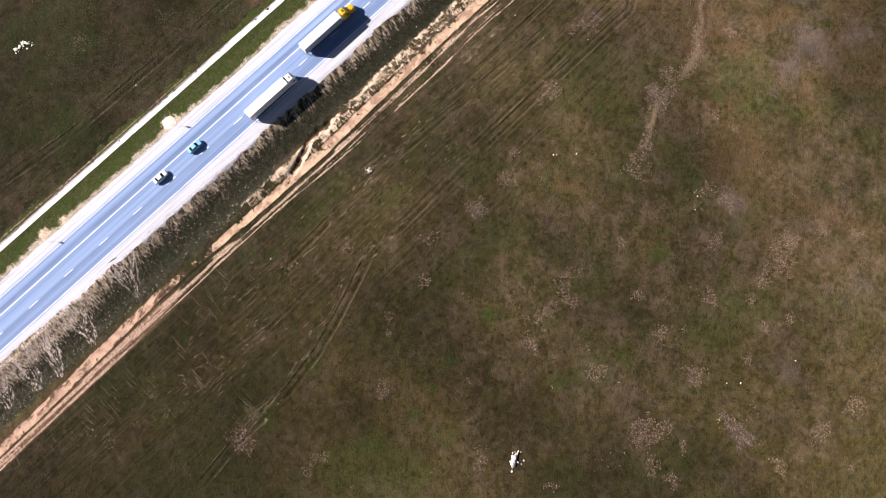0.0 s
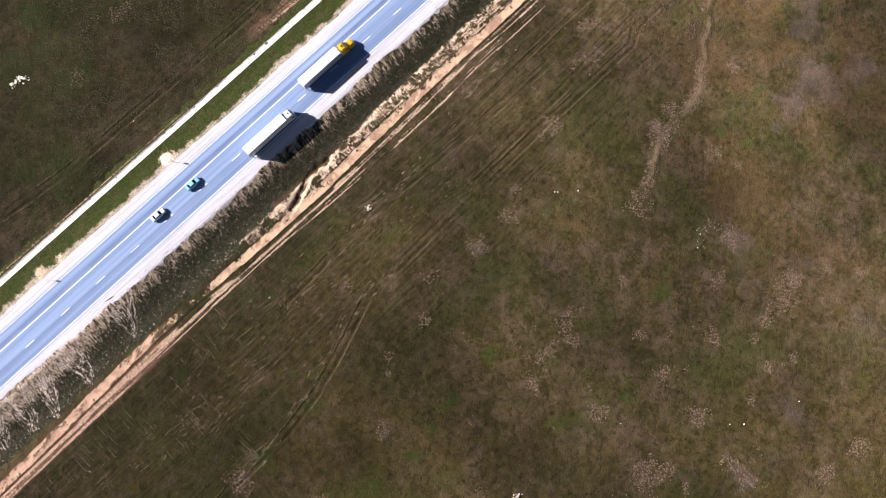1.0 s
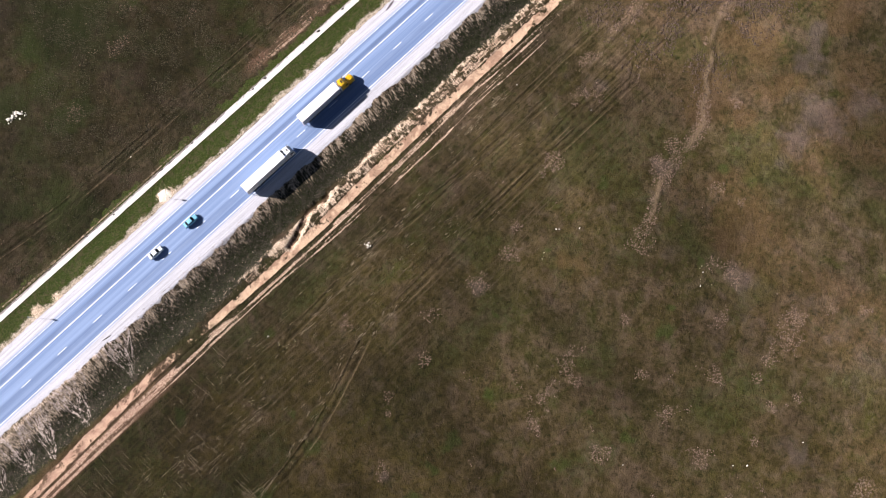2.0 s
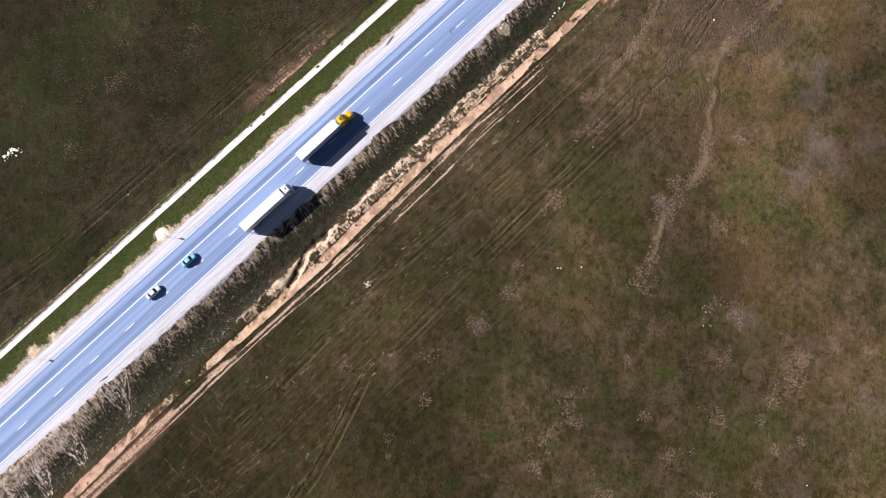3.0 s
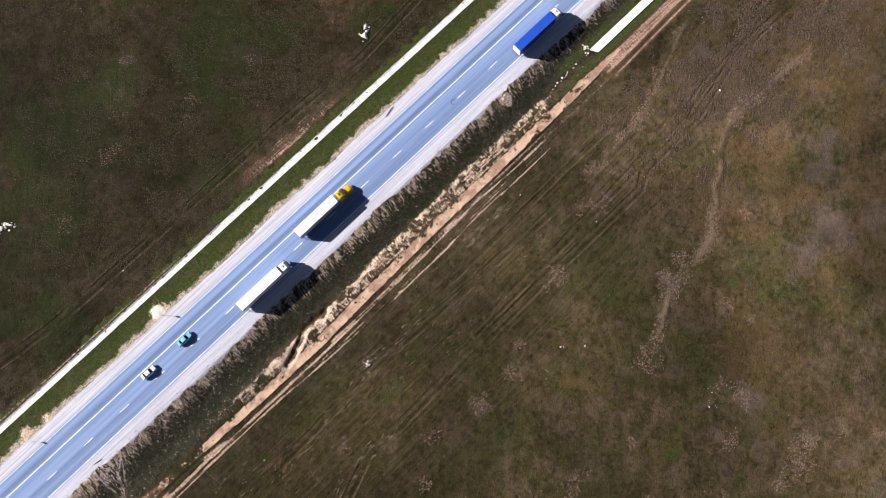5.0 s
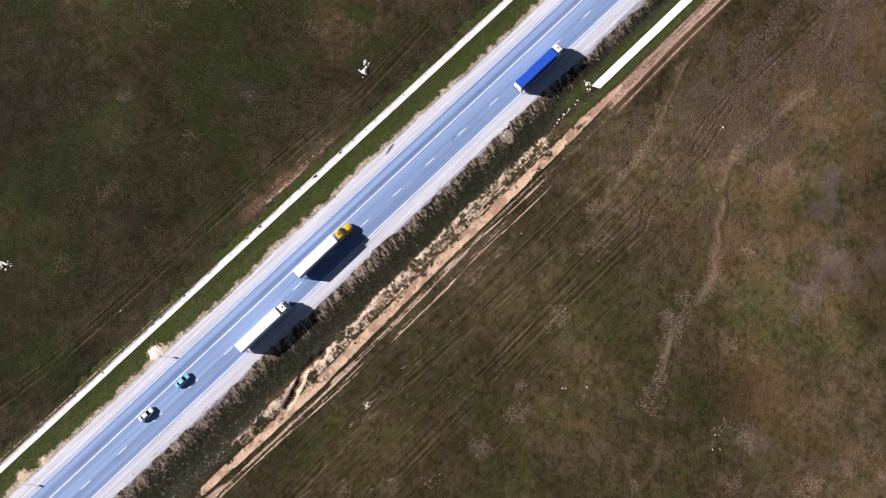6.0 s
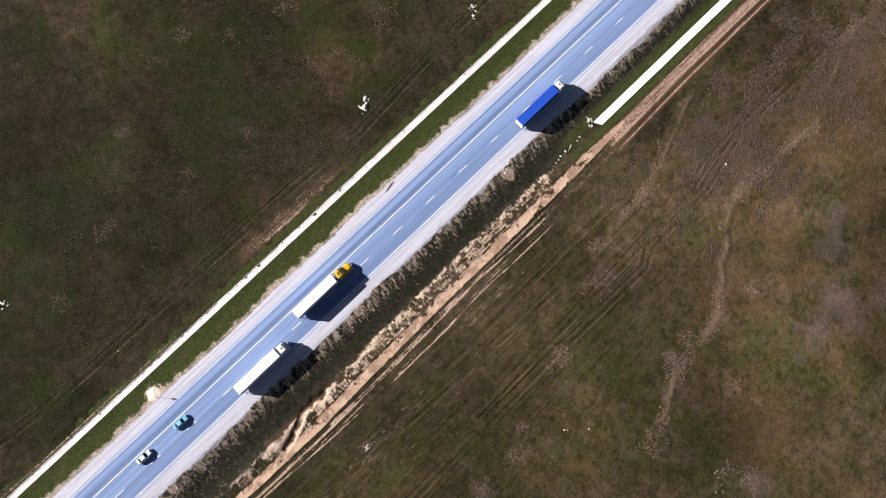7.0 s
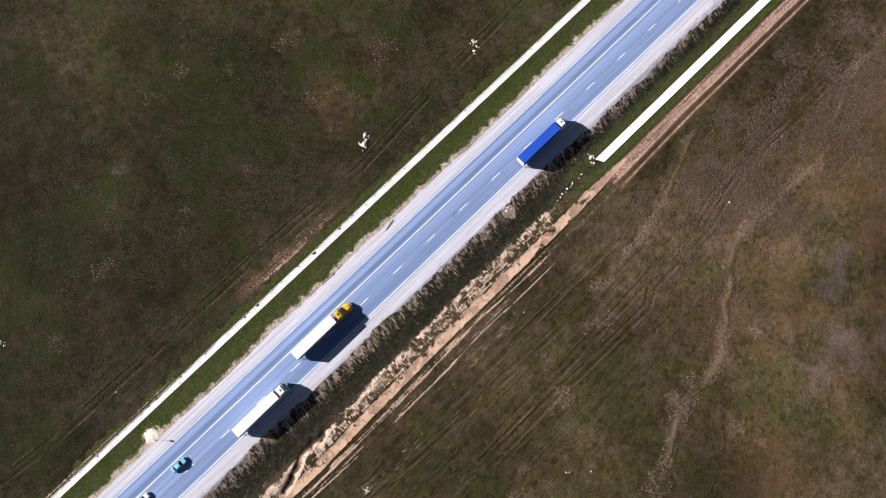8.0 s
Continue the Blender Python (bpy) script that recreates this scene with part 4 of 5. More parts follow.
def car(name, m, paint, label):
    c = thing(name, m, label, "car", "vehicles on the road")
    body = part("body", loft([(-2.12, 0.70, 0.42, 0.78, 0.14), (-2.05, 0.80, 0.32, 0.92, 0.16, 0.72), (-1.5, 0.84, 0.24, 0.97, 0.18, 0.74), (-0.6, 0.85, 0.22, 0.95, 0.16, 0.78), (0.8, 0.85, 0.22, 0.94, 0.16, 0.77), (1.5, 0.83, 0.24, 0.86, 0.18, 0.70), (2.0, 0.78, 0.30, 0.76, 0.16, 0.64), (2.12, 0.66, 0.36, 0.64, 0.12, 0.58)]), paint, c)
    roof = part("roof", loft([(-1.45, 0.70, 0.90, 0.98, 0.03, 0.66), (-0.85, 0.74, 0.88, 1.38, 0.10, 0.54), (-0.4, 0.75, 0.86, 1.44, 0.12, 0.55), (0.2, 0.75, 0.86, 1.42, 0.12, 0.55), (0.4, 0.75, 0.86, 1.36, 0.10, 0.54), (1.0, 0.70, 0.84, 0.95, 0.03, 0.66)]), paint, c)
    part("windscreen", plate([(1.0, -0.62, 0.945), (1.0, 0.62, 0.945), (0.41, 0.50, 1.365), (0.41, -0.50, 1.365)], 0.02), GLASS, c)
    part("rear_window", plate([(-1.44, 0.60, 0.985), (-1.44, -0.60, 0.985), (-0.86, -0.50, 1.385), (-0.86, 0.50, 1.385)], 0.02), GLASS, c)
    for y in (-1, 1):
        part("side_window", plate([(-1.05, y * 0.735, 0.98), (0.75, y * 0.735, 0.98), (0.3, y * 0.575, 1.36), (-0.75, y * 0.575, 1.36)][::y], 0.03), GLASS, c)
        part("mirror", box(0.6, 0.78, y * 0.92 - 0.1, y * 0.92 + 0.1, 0.92, 1.06, 0.03), paint, c)
        part("headlamp", box(1.98, 2.1, y * 0.55 - 0.14, y * 0.55 + 0.14, 0.55, 0.68, 0.02), LAMP_CLEAR, body)
        part("tail_lamp", box(-2.12, -2.03, y * 0.58 - 0.12, y * 0.58 + 0.12, 0.66, 0.82, 0.02), LAMP_RED, body)
        for x in (-1.28, 1.25):
            wheel(c, x, y * 0.76, 0.29, 0.18)
    part("front_bumper", box(2.03, 2.17, -0.72, 0.72, 0.34, 0.5, 0.05), PLASTIC, c)
    part("rear_bumper", box(-2.19, -2.05, -0.74, 0.74, 0.36, 0.52, 0.05), PLASTIC, c)
    part("bonnet", plate([(1.02, -0.62, 0.925), (1.02, 0.62, 0.925), (1.95, 0.52, 0.79), (1.95, -0.52, 0.79)][::-1], 0.012), paint, body)
    part("boot_lid", box(-2.0, -1.5, -0.6, 0.6, 0.955, 0.985, 0.01), paint, body)
    return c


TOP = 0.045


def white_truck():
    t = thing("truck", on_road(-105.2, 2.1, TOP), "white flat-nosed lorry with a long white box trailer", "truck", "vehicles on the road")
    semi_trailer(t, 0.0, 13.6, TRAILER_WHITE, TRAILER_WHITE)
    tractor_chassis(t, 10.6, 16.1, (11.7, 15.1), 13.4)
    cab_over(t, 16.45, WHITE)


def yellow_truck():
    t = thing("truck", on_road(-81.8, -1.75, TOP), "yellow long-nosed lorry pulling a white box trailer", "truck", "vehicles on the road")
    semi_trailer(t, 0.0, 13.35, TRAILER_WHITE, GREY_SIDE)
    tractor_chassis(t, 10.4, 18.2, (11.3, 12.6, 17.2), 14.4)
    bonneted_cab(t, 18.7, YELLOW)


def blue_truck():
    t = thing("truck", on_road(-5.2, 2.1, TOP), "white flat-nosed lorry with a bright blue curtain-sided trailer", "truck", "vehicles on the road")
    semi_trailer(t, 0.0, 13.6, BLUE, BLUE)
    tractor_chassis(t, 10.6, 16.1, (11.7, 15.1), 13.4)
    cab_over(t, 16.45, WHITE)


white_truck()
yellow_truck()
blue_truck()
car("car", on_road(-121.3, -2.35, TOP), TEAL, "small light blue saloon car driving along the road")
car("car", on_road(-133.5, -2.35, TOP), PALE, "small silver-white saloon car driving along the road")


# ---- roadside things ----
def stone_hull(rng, size, bm, at, flat=0.42):
    made = bmesh.ops.create_icosphere(bm, subdivisions=1, radius=1.0)
    turn = Euler((rng.uniform(-0.4, 0.4), rng.uniform(-0.4, 0.4), rng.uniform(0, 6.3))).to_matrix()
    sx, sy = size * rng.uniform(0.7, 1.2), size * rng.uniform(0.5, 0.9)
    for v in made["verts"]:
        c = v.co * rng.uniform(0.6, 1.25)
        v.co = turn @ Vector((c.x * sx, c.y * sy, c.z * size * flat)) + Vector(at)


def rubble(name, u, v, spots, label, category, material=LIMESTONE, seed=0, group=""):
    """A thing of one or more broken stones: du, dv, size each, every stone a part."""
    rng = random.Random(seed)
    root = thing(name, on_road(u, v, level(u, v)), label, category, group)
    splinters = [(du + size * rng.uniform(-1.7, 1.7), dv + size * rng.uniform(-1.7, 1.7), size * rng.uniform(0.25, 0.5)) for du, dv, size in spots if size >= 0.5 for _ in range(3)]
    for du, dv, size in [*spots, *splinters]:
        bm = bmesh.new()
        stone_hull(rng, size, bm, (du, -dv, level(u + du, v + dv) - level(u, v) + size * 0.25))
        part("stone", bm, material, root)
    return root


rng = random.Random(4)
sheet = [(-1.6, -0.5, 0.7), (-0.9, -0.2, 0.5), (-0.3, -0.5, 0.6), (1.0, -0.6, 0.7), (1.5, 0.1, 0.8), (2.0, 0.7, 0.7), (0.4, 0.2, 0.35), (-2.1, -1.0, 0.3)]
rubble("rubble_heap", -137.0, -58.4, sheet, "scattered chunks of white limestone lying in dark grass", "rubble", seed=1)
rubble("rubble_heap", -116.9, 115.9, [(-1.2, 0.6, 1.0), (-0.4, 0.2, 1.1), (0.4, -0.2, 1.0), (1.2, -0.5, 0.7), (1.9, -0.6, 0.45), (0.0, -0.8, 0.5), (-2.0, 1.2, 0.4)], "bright heap of white limestone chunks in the field", "rubble", seed=2)
rubble("rubble_heap", -30.0, -31.6, [(1.0, -1.0, 0.9), (0.3, 0.2, 0.6), (-1.2, 0.8, 0.9), (-1.6, 0.2, 0.7), (1.5, -0.2, 0.4)], "white limestone chunks beside a faint field track", "rubble", seed=3)
rubble("rubble_heap", 9.8, -30.2, [(0.6, -1.2, 0.6), (0.3, 0.6, 0.5), (-1.1, 0.9, 0.55), (1.2, -0.4, 0.35), (-0.2, -0.5, 0.3)], "greyish limestone chunks beside a faint field track", "rubble", seed=5)
rubble("rubble_heap", -91.9, 34.9, [(0.0, 0.0, 0.5), (0.6, -0.4, 0.35), (-0.5, 0.4, 0.4), (0.3, 0.6, 0.3)], "small cluster of pale stones in furrowed grass", "rubble", seed=6)
rubble("rubble_heap", 10.0, 14.4, [(0.2, -0.5, 0.45), (-0.4, 1.2, 0.5), (0.6, 0.2, 0.3), (-0.8, 0.6, 0.3)], "white stones at the end of the concrete strip", "rubble", seed=7)
rubble("rubble_heap", 3.2, 15.4, [(-1.5, 0.0, 0.4), (1.8, 0.0, 0.4), (0.6, 0.3, 0.25), (-2.4, 0.4, 0.25)], "white stones strewn along the green ditch edge", "rubble", seed=8)
rubble("rubble_heap", -1.0, 15.7, [(-2.4, 0.2, 0.35), (-1.4, -0.1, 0.45), (-0.3, 0.3, 0.3), (0.5, -0.2, 0.4), (-3.6, 0.3, 0.3), (1.3, 0.2, 0.28), (2.2, -0.1, 0.25)], "row of white stones along the green ditch edge", "rubble", seed=9)
rubble("rubble_heap", 10.3, 13.6, [(0, 0, 0.5), (0.7, 0.5, 0.35), (-0.6, 0.4, 0.4), (0.1, -0.8, 0.3)], "white stones heaped beside the concrete strip", "rubble", seed=10)
rubble("rubble_heap", -15.4, 8.2, [(0, 0, 0.5), (1.0, -0.7, 0.4), (-1.1, 0.5, 0.45), (0.4, 0.9, 0.35), (-0.3, -1.0, 0.3), (1.6, 0.3, 0.3), (-0.9, -0.4, 0.25)], "pinkish pale rubble spilled at the gravel edge", "rubble", GRAVEL_HEAP, seed=11)
SINGLE = [(-52.9, 66.5), (-52.3, 67.1), (-48.2, 70.7), (-22.7, 50.0), (-32.0, 30.8), (-127.1, 34.3), (27.5, 48.0), (-33.4, 101.5), (-36.5, 103.5), (-64.0, 140.5), (-61.5, 143.0), (-84.0, 121.0), (-47.0, 149.0), (-121.5, -27.5)]
for k, (u, v) in enumerate(SINGLE):
    rubble("field_stone", u, v, [(0, 0, rng.uniform(0.22, 0.38))], "single pale stone lying in dry grass", "stone", seed=20 + k, group="loose field stones")


def gravel_heap(u, v, radius, high, label, seed):
    """A slumped heap with a ragged foot and a lumpy top."""
    bm = bmesh.new()
    rings, sides = 12, 48
    grid = []
    for i in range(rings + 1):
        row = []
        for j in range(sides):
            a = 2 * math.pi * j / sides
            c, n = math.cos(a), math.sin(a)
            q = radius * i / rings * (1 + 0.35 * noise.noise((c * 1.4, n * 1.4, seed)) + 0.15 * noise.noise((c * 5, n * 5, seed + 3)))
            z = high * (1 - (i / rings) ** 1.3) + (0.10 * noise.noise((q * c * 2, q * n * 2, seed + 5)) + 0.05 * noise.noise((q * c * 6, q * n * 6, seed + 9))) * (1 - i / rings)
            row.append(bm.verts.new((q * c, q * n, z if i < rings else -0.2)))
        grid.append(row)
    for r0, r1 in zip(grid, grid[1:]):
        for j in range(sides):
            bm.faces.new((r0[j], r0[(j + 1) % sides], r1[(j + 1) % sides], r1[j]))
    bmesh.ops.remove_doubles(bm, verts=bm.verts, dist=0.001)
    ob = part("gravel_heap", bm, GRAVEL_HEAP)
    ob.matrix_world = on_road(u, v, level(u, v) - 0.02)
    return tagged(ob, label, "gravel heap")


gravel_heap(-121.8, -12.4, 2.1, 0.28, "low heap of pale cream gravel on the grassy verge", 1)


def road_sign(u, v, tall, label):
    """A steel post with a round sign that faces the traffic."""
    t = thing("road_sign", on_road(u, v, level(u, v)), label, "road sign", "roadside signs")
    part("pole", tube(0, 0, tall / 2 - 0.1, 0.04, tall + 0.2, "z", 10), GALVANISED, t)
    p = part("panel", tube(-0.06, 0, tall - 0.35, 0.36, 0.03, "x", 24), GALVANISED, t, "round grey-backed sign panel")
    for z in (tall - 0.5, tall - 0.2):
        part("clamp", box(-0.05, 0.05, -0.06, 0.06, z - 0.03, z + 0.03), STEEL, p)


road_sign(-121.0, -10.6, 2.2, "short steel road sign on the pale gravel shoulder")
road_sign(-167.6, -11.6, 3.4, "tall steel road sign at the edge of the gravel shoulder")


def litter(name, u, v, length, width, z, label, seed, category="litter", material=DARK_LITTER, rise=(0.04, 0.12)):
    rng = random.Random(seed)
    bm = bmesh.new()
    n = 9
    low, high = [], []
    for j in range(n):
        a = 2 * math.pi * j / n
        x, y = length / 2 * math.cos(a) * rng.uniform(0.7, 1.15), width / 2 * math.sin(a) * rng.uniform(0.7, 1.15)
        low.append(bm.verts.new((x, y, 0)))
        high.append(bm.verts.new((x * 0.8, y * 0.8, rng.uniform(*rise))))
    bm.faces.new(high)
    bm.faces.new(low[::-1])
    for j in range(n):
        bm.faces.new((low[j], low[(j + 1) % n], high[(j + 1) % n], high[j]))
    ob = part(name, bm, material)
    ob.matrix_world = on_road(u, v, z, rng.uniform(-15, 15))
    return tagged(ob, label, category, "dark litter")


CLODS = [(-60.6, -18.5, 0.9), (-51.4, -18.6, 0.7), (-80.5, -18.6, 0.7), (-85.0, -18.6, 0.6), (-107.0, -18.7, 0.6), (-115.0, -18.8, 0.6), (-117.6, -18.8, 0.5), (-135.0, -18.4, 0.5), (-66.0, -18.7, 0.3), (-42.0, -18.4, 0.4), (-28.0, -18.5, 0.4), (-5.0, -18.6, 0.4), (-98.5, -18.7, 0.45), (-72.0, -18.8, 0.35), (-46.5, -18.7, 0.35), (-128.0, -18.9, 0.5), (-144.0, -18.8, 0.5), (-33.0, -18.8, 0.3), (20.0, -18.7, 0.4), (31.0, -18.6, 0.3)]
for k, (u, v, size) in enumerate(CLODS):
    litter("earth_clod", u, v, size * 1.35, size * 0.85, -0.36, "dark clod of earth lying on the pale footpath", 50 + k, "clod")
litter("tyre_scrap", -157.4, 5.5, 3.0, 0.3, level(-157.4, 5.5), "dark strip of torn tyre on the gravel shoulder", 90)
litter("dirt_patch", -41.2, -10.0, 5.0, 0.7, level(-41.2, -10.0), "dark smear of spilled soil on the gravel shoulder", 91, "dirt", SPILL, (0.01, 0.03))
litter("dirt_patch", -60.8, -10.7, 0.9, 0.6, level(-60.8, -10.7), "small dark clod on the gravel shoulder", 92, "dirt", SPILL, (0.03, 0.08))


def rubber_loop(u, v, radius, label):
    """A thin bent scrap of rubber that lies on the asphalt."""
    bm = bmesh.new()
    rings = []
    for k in range(15):
        a = radians(60 + 13 * k)
        x, y = radius * math.cos(a) * (1 + 0.05 * k), radius * math.sin(a)
        rings.append([bm.verts.new((x + 0.05 * q * math.cos(a), y + 0.05 * q * math.sin(a), z)) for q, z in ((-1, 0), (-0.6, 0.05), (0.6, 0.05), (1, 0))])
    for r0, r1 in zip(rings, rings[1:]):
        for q in range(4):
            bm.faces.new((r0[q], r0[(q + 1) % 4], r1[(q + 1) % 4], r1[q]))
    bm.faces.new(rings[0])
    bm.faces.new(rings[-1][::-1])
    ob = part("tyre_scrap", bm, RUBBER)
    ob.matrix_world = on_road(u, v, crown(u, v) + 0.004, -30)
    return tagged(ob, label, "litter", "dark litter")


rubber_loop(-26.6, 0.3, 0.75, "thin curved scrap of dark rubber on the road")


# ---- plants ----
def scatter(name, u, v, size, shape, material, label, category, seed, turned=True, ang=None):
    """Many small clumps as one mesh; shape: triangles (n, 3, 3) of a clump one metre wide."""
    r = np.random.default_rng(seed)
    n = len(u)
    ang = r.uniform(0, 2 * np.pi, n) * turned if ang is None else ang
    z = sample(FIELD[2], u, v)
    pick = r.integers(0, len(shape), n)
    tri = np.asarray(shape)[pick]                              # n, t, 3, 3
    c, s = np.cos(ang)[:, None, None], np.sin(ang)[:, None, None]
    x = (tri[..., 0] * c - tri[..., 1] * s) * size[:, None, None] + u[:, None, None]
    y = (tri[..., 0] * s + tri[..., 1] * c) * size[:, None, None] - v[:, None, None]
    h = tri[..., 2] * size[:, None, None] + z[:, None, None]
    co = np.stack([x, y, h], -1).reshape(-1, 3)
    m = len(co) // 3
    mesh = bpy.data.meshes.new(name)
    mesh.vertices.add(len(co))
    mesh.vertices.foreach_set("co", co.astype(np.float32).ravel())
    mesh.loops.add(len(co))
    mesh.loops.foreach_set("vertex_index", np.arange(len(co), dtype=np.int32))
    mesh.polygons.add(m)
    mesh.polygons.foreach_set("loop_start", np.arange(0, len(co), 3, dtype=np.int32))
    mesh.update(calc_edges=True)
    mesh.materials.append(material)
    ob = new(name, mesh)
    ob.matrix_world = ROAD
    return tagged(ob, label, category, kind="stuff")


def clump_shapes(kinds, leaves, high, leaf, seed):
    r = np.random.default_rng(seed)
    out = []
    for _ in range(kinds):
        a, q = r.uniform(0, 2 * np.pi, leaves), 0.5 * np.sqrt(r.uniform(0, 1, leaves))
        mid = np.stack([q * np.cos(a), q * np.sin(a), high * r.uniform(0.1, 1, leaves) * (1 - q)], 1)
        d = r.normal(0, leaf, (leaves, 3, 3)) * np.array([1, 1, 0.55])
        out.append(mid[:, None, :] + d)
    return np.array(out)


def blade_shapes(kinds, blades, high, seed):
    r = np.random.default_rng(seed)
    out = []
    for _ in range(kinds):
        a = r.uniform(0, 2 * np.pi, blades)
        foot = r.uniform(-0.2, 0.2, (blades, 2))
        lean = r.uniform(0.25, 0.6, blades)
        tip = np.stack([foot[:, 0] + np.cos(a) * lean, foot[:, 1] + np.sin(a) * lean, high * r.uniform(0.5, 1, blades)], 1)
        w = 0.09
        l = np.stack([foot[:, 0] - np.sin(a) * w, foot[:, 1] + np.cos(a) * w, np.full(blades, -0.05)], 1)
        q = np.stack([foot[:, 0] + np.sin(a) * w, foot[:, 1] - np.cos(a) * w, np.full(blades, -0.05)], 1)
        out.append(np.stack([l, q, tip], 1))
    return np.array(out)


def sow(n, u0, u1, v0, v1, chance, seed):
    r = np.random.default_rng(seed)
    u, v = r.uniform(u0, u1, n), r.uniform(v0, v1, n)
    keep = r.uniform(0, 1, n) < chance(u, v)
    return u[keep], v[keep], r.uniform(0, 1, n)[keep]


def mound_shapes(kinds, seed, low=0.14, high=0.30):
    """Low hummocks: six sides round an off-centre top."""
    r = np.random.default_rng(seed)
    out = []
    for _ in range(kinds):
        a = np.arange(6) * np.pi / 3 + r.uniform(-0.3, 0.3, 6)
        q = r.uniform(0.32, 0.55, 6)
        ring = np.stack([q * np.cos(a), q * np.sin(a), np.full(6, -0.1)], 1)
        top = np.array([*r.uniform(-0.12, 0.12, 2), r.uniform(low, high)])
        out.append(np.stack([ring, np.roll(ring, -1, 0), np.repeat(top[None], 6, 0)], 1))
    return np.array(out)


SCRUB = island_material("scrub_leaves", (0.0, (0.010, 0.018, 0.005)), (0.5, (0.024, 0.036, 0.011)), (0.8, (0.045, 0.046, 0.020)), (0.95, (0.075, 0.064, 0.042)), (1.0, (0.13, 0.11, 0.085)))
BROWN_SCRUB = island_material("brown_scrub", (0.0, (0.018, 0.014, 0.012)), (0.5, (0.046, 0.035, 0.031)), (0.8, (0.10, 0.078, 0.074)), (1.0, (0.22, 0.18, 0.165)))
STEMS = island_material("dry_stems", (0.0, (0.14, 0.105, 0.08)), (0.5, (0.32, 0.26, 0.22)), (1.0, (0.58, 0.51, 0.48)))
STRAW = island_material("weathered_straw", (0.0, (0.10, 0.078, 0.050)), (0.6, (0.19, 0.15, 0.10)), (1.0, (0.34, 0.28, 0.20)))
TUSSOCK = island_material("tussock_grass", (0.0, (0.020, 0.020, 0.008)), (0.5, (0.042, 0.034, 0.019)), (0.85, (0.070, 0.053, 0.035)), (1.0, (0.12, 0.09, 0.066)))
HUMMOCK = island_material("hummock_turf", (0.0, (0.024, 0.022, 0.009)), (0.5, (0.044, 0.036, 0.019)), (1.0, (0.070, 0.054, 0.036)))
EAST_TURF = island_material("churned_turf", (0.0, (0.034, 0.025, 0.018)), (0.5, (0.060, 0.043, 0.033)), (1.0, (0.115, 0.080, 0.064)))
NORTH_TURF = island_material("north_turf", (0.0, (0.021, 0.022, 0.009)), (0.5, (0.037, 0.033, 0.017)), (0.9, (0.066, 0.051, 0.036)), (1.0, (0.105, 0.080, 0.064)))
DRY_HUMMOCK = island_material("bleached_hummock", (0.0, (0.080, 0.056, 0.040)), (0.5, (0.120, 0.083, 0.062)), (0.93, (0.165, 0.118, 0.092)), (1.0, (0.24, 0.18, 0.145)))
GREEN = island_material("verge_grass", (0.0, (0.010, 0.019, 0.004)), (0.5, (0.023, 0.034, 0.009)), (0.92, (0.045, 0.054, 0.018)), (1.0, (0.22, 0.19, 0.07)))


BANK_WEED = island_material("bank_weeds", (0.0, (0.020, 0.017, 0.009)), (0.5, (0.050, 0.040, 0.022)), (0.85, (0.10, 0.074, 0.048)), (1.0, (0.30, 0.24, 0.17)))
PALE_CRUMB = island_material("pale_crumbs", (0.0, (0.20, 0.15, 0.115)), (0.5, (0.38, 0.30, 0.235)), (1.0, (0.62, 0.52, 0.42)))
PATH_CRUMB = island_material("path_crumbs", (0.0, (0.10, 0.08, 0.068)), (0.5, (0.24, 0.20, 0.18)), (1.0, (0.48, 0.44, 0.41)))


def brown_share(u, v):
    return np.clip(smooth(0.40, 0.60, fbm(u * 0.09, v * 0.16, 130, 3)) * 0.75 + 0.05 + 0.35 * smooth(-85, -105, u) - 0.2 * smooth(-85, -60, u), 0, 1)


def in_ditch(u, v):
    return np.clip(sample(FIELD[4], u, v) - 0.6 * sample(FIELD[5], u, v), 0, 1) * (1 - ditch_share(u) * (v > 14.6)) * (1 - 0.70 * smooth(-145, -165, u) * (v < 11.5)) * smooth(np.interp(u, [-104, -98, -80, -72, -10, 0], [8.3, 10.6, 10.6, 9.4, 9.4, 8.3]), 12.0, v)


def open_field(u, v):
    return (v < -20.5) | (v > 28.5)


def rough_east(u, v):
    """The churned ground between the footway and the road at the far end."""
    return smooth(-15, 25, u) * band(v, 25, 66, 7)


u, v, k = sow(34000, -236, 124, 7.4, 17.5, lambda u, v: in_ditch(u, v) * (1 - brown_share(u, v)), 201)
scatter("ditch_scrub", u, v, 0.35 + 0.5 * k ** 2, clump_shapes(12, 16, 0.45, 0.085, 1), SCRUB, "dark green scrub filling the roadside ditch", "scrub", 301)
u, v, k = sow(34000, -236, 124, 7.4, 19.5, lambda u, v: in_ditch(u, v) * brown_share(u, v), 206)
scatter("dead_scrub", u, v, 0.30 + 0.4 * k ** 2, clump_shapes(12, 14, 0.45, 0.085, 6), BROWN_SCRUB, "brown dead scrub on the ditch slope", "scrub", 306)
u, v, k = sow(14000, -236, 124, 6.4, 19.0, lambda u, v: np.exp(-((v - 8.6) / 1.4) ** 2) * (1 - 0.6 * band(u, -97, -10, 5)) * (1 - 0.9 * band(u, -99, -80, 2)) * (0.18 + 0.6 * smooth(0.45, 0.6, fbm(u * 0.08, v * 0.1, 140, 2))) + 0.10 * smooth(-100, -120, u), 202)
scatter("dry_stalks", u, v, 0.35 + 0.4 * k, blade_shapes(10, 6, 0.4, 2), STEMS, "bleached dry stalks along the gravel edge", "dry weeds", 302)
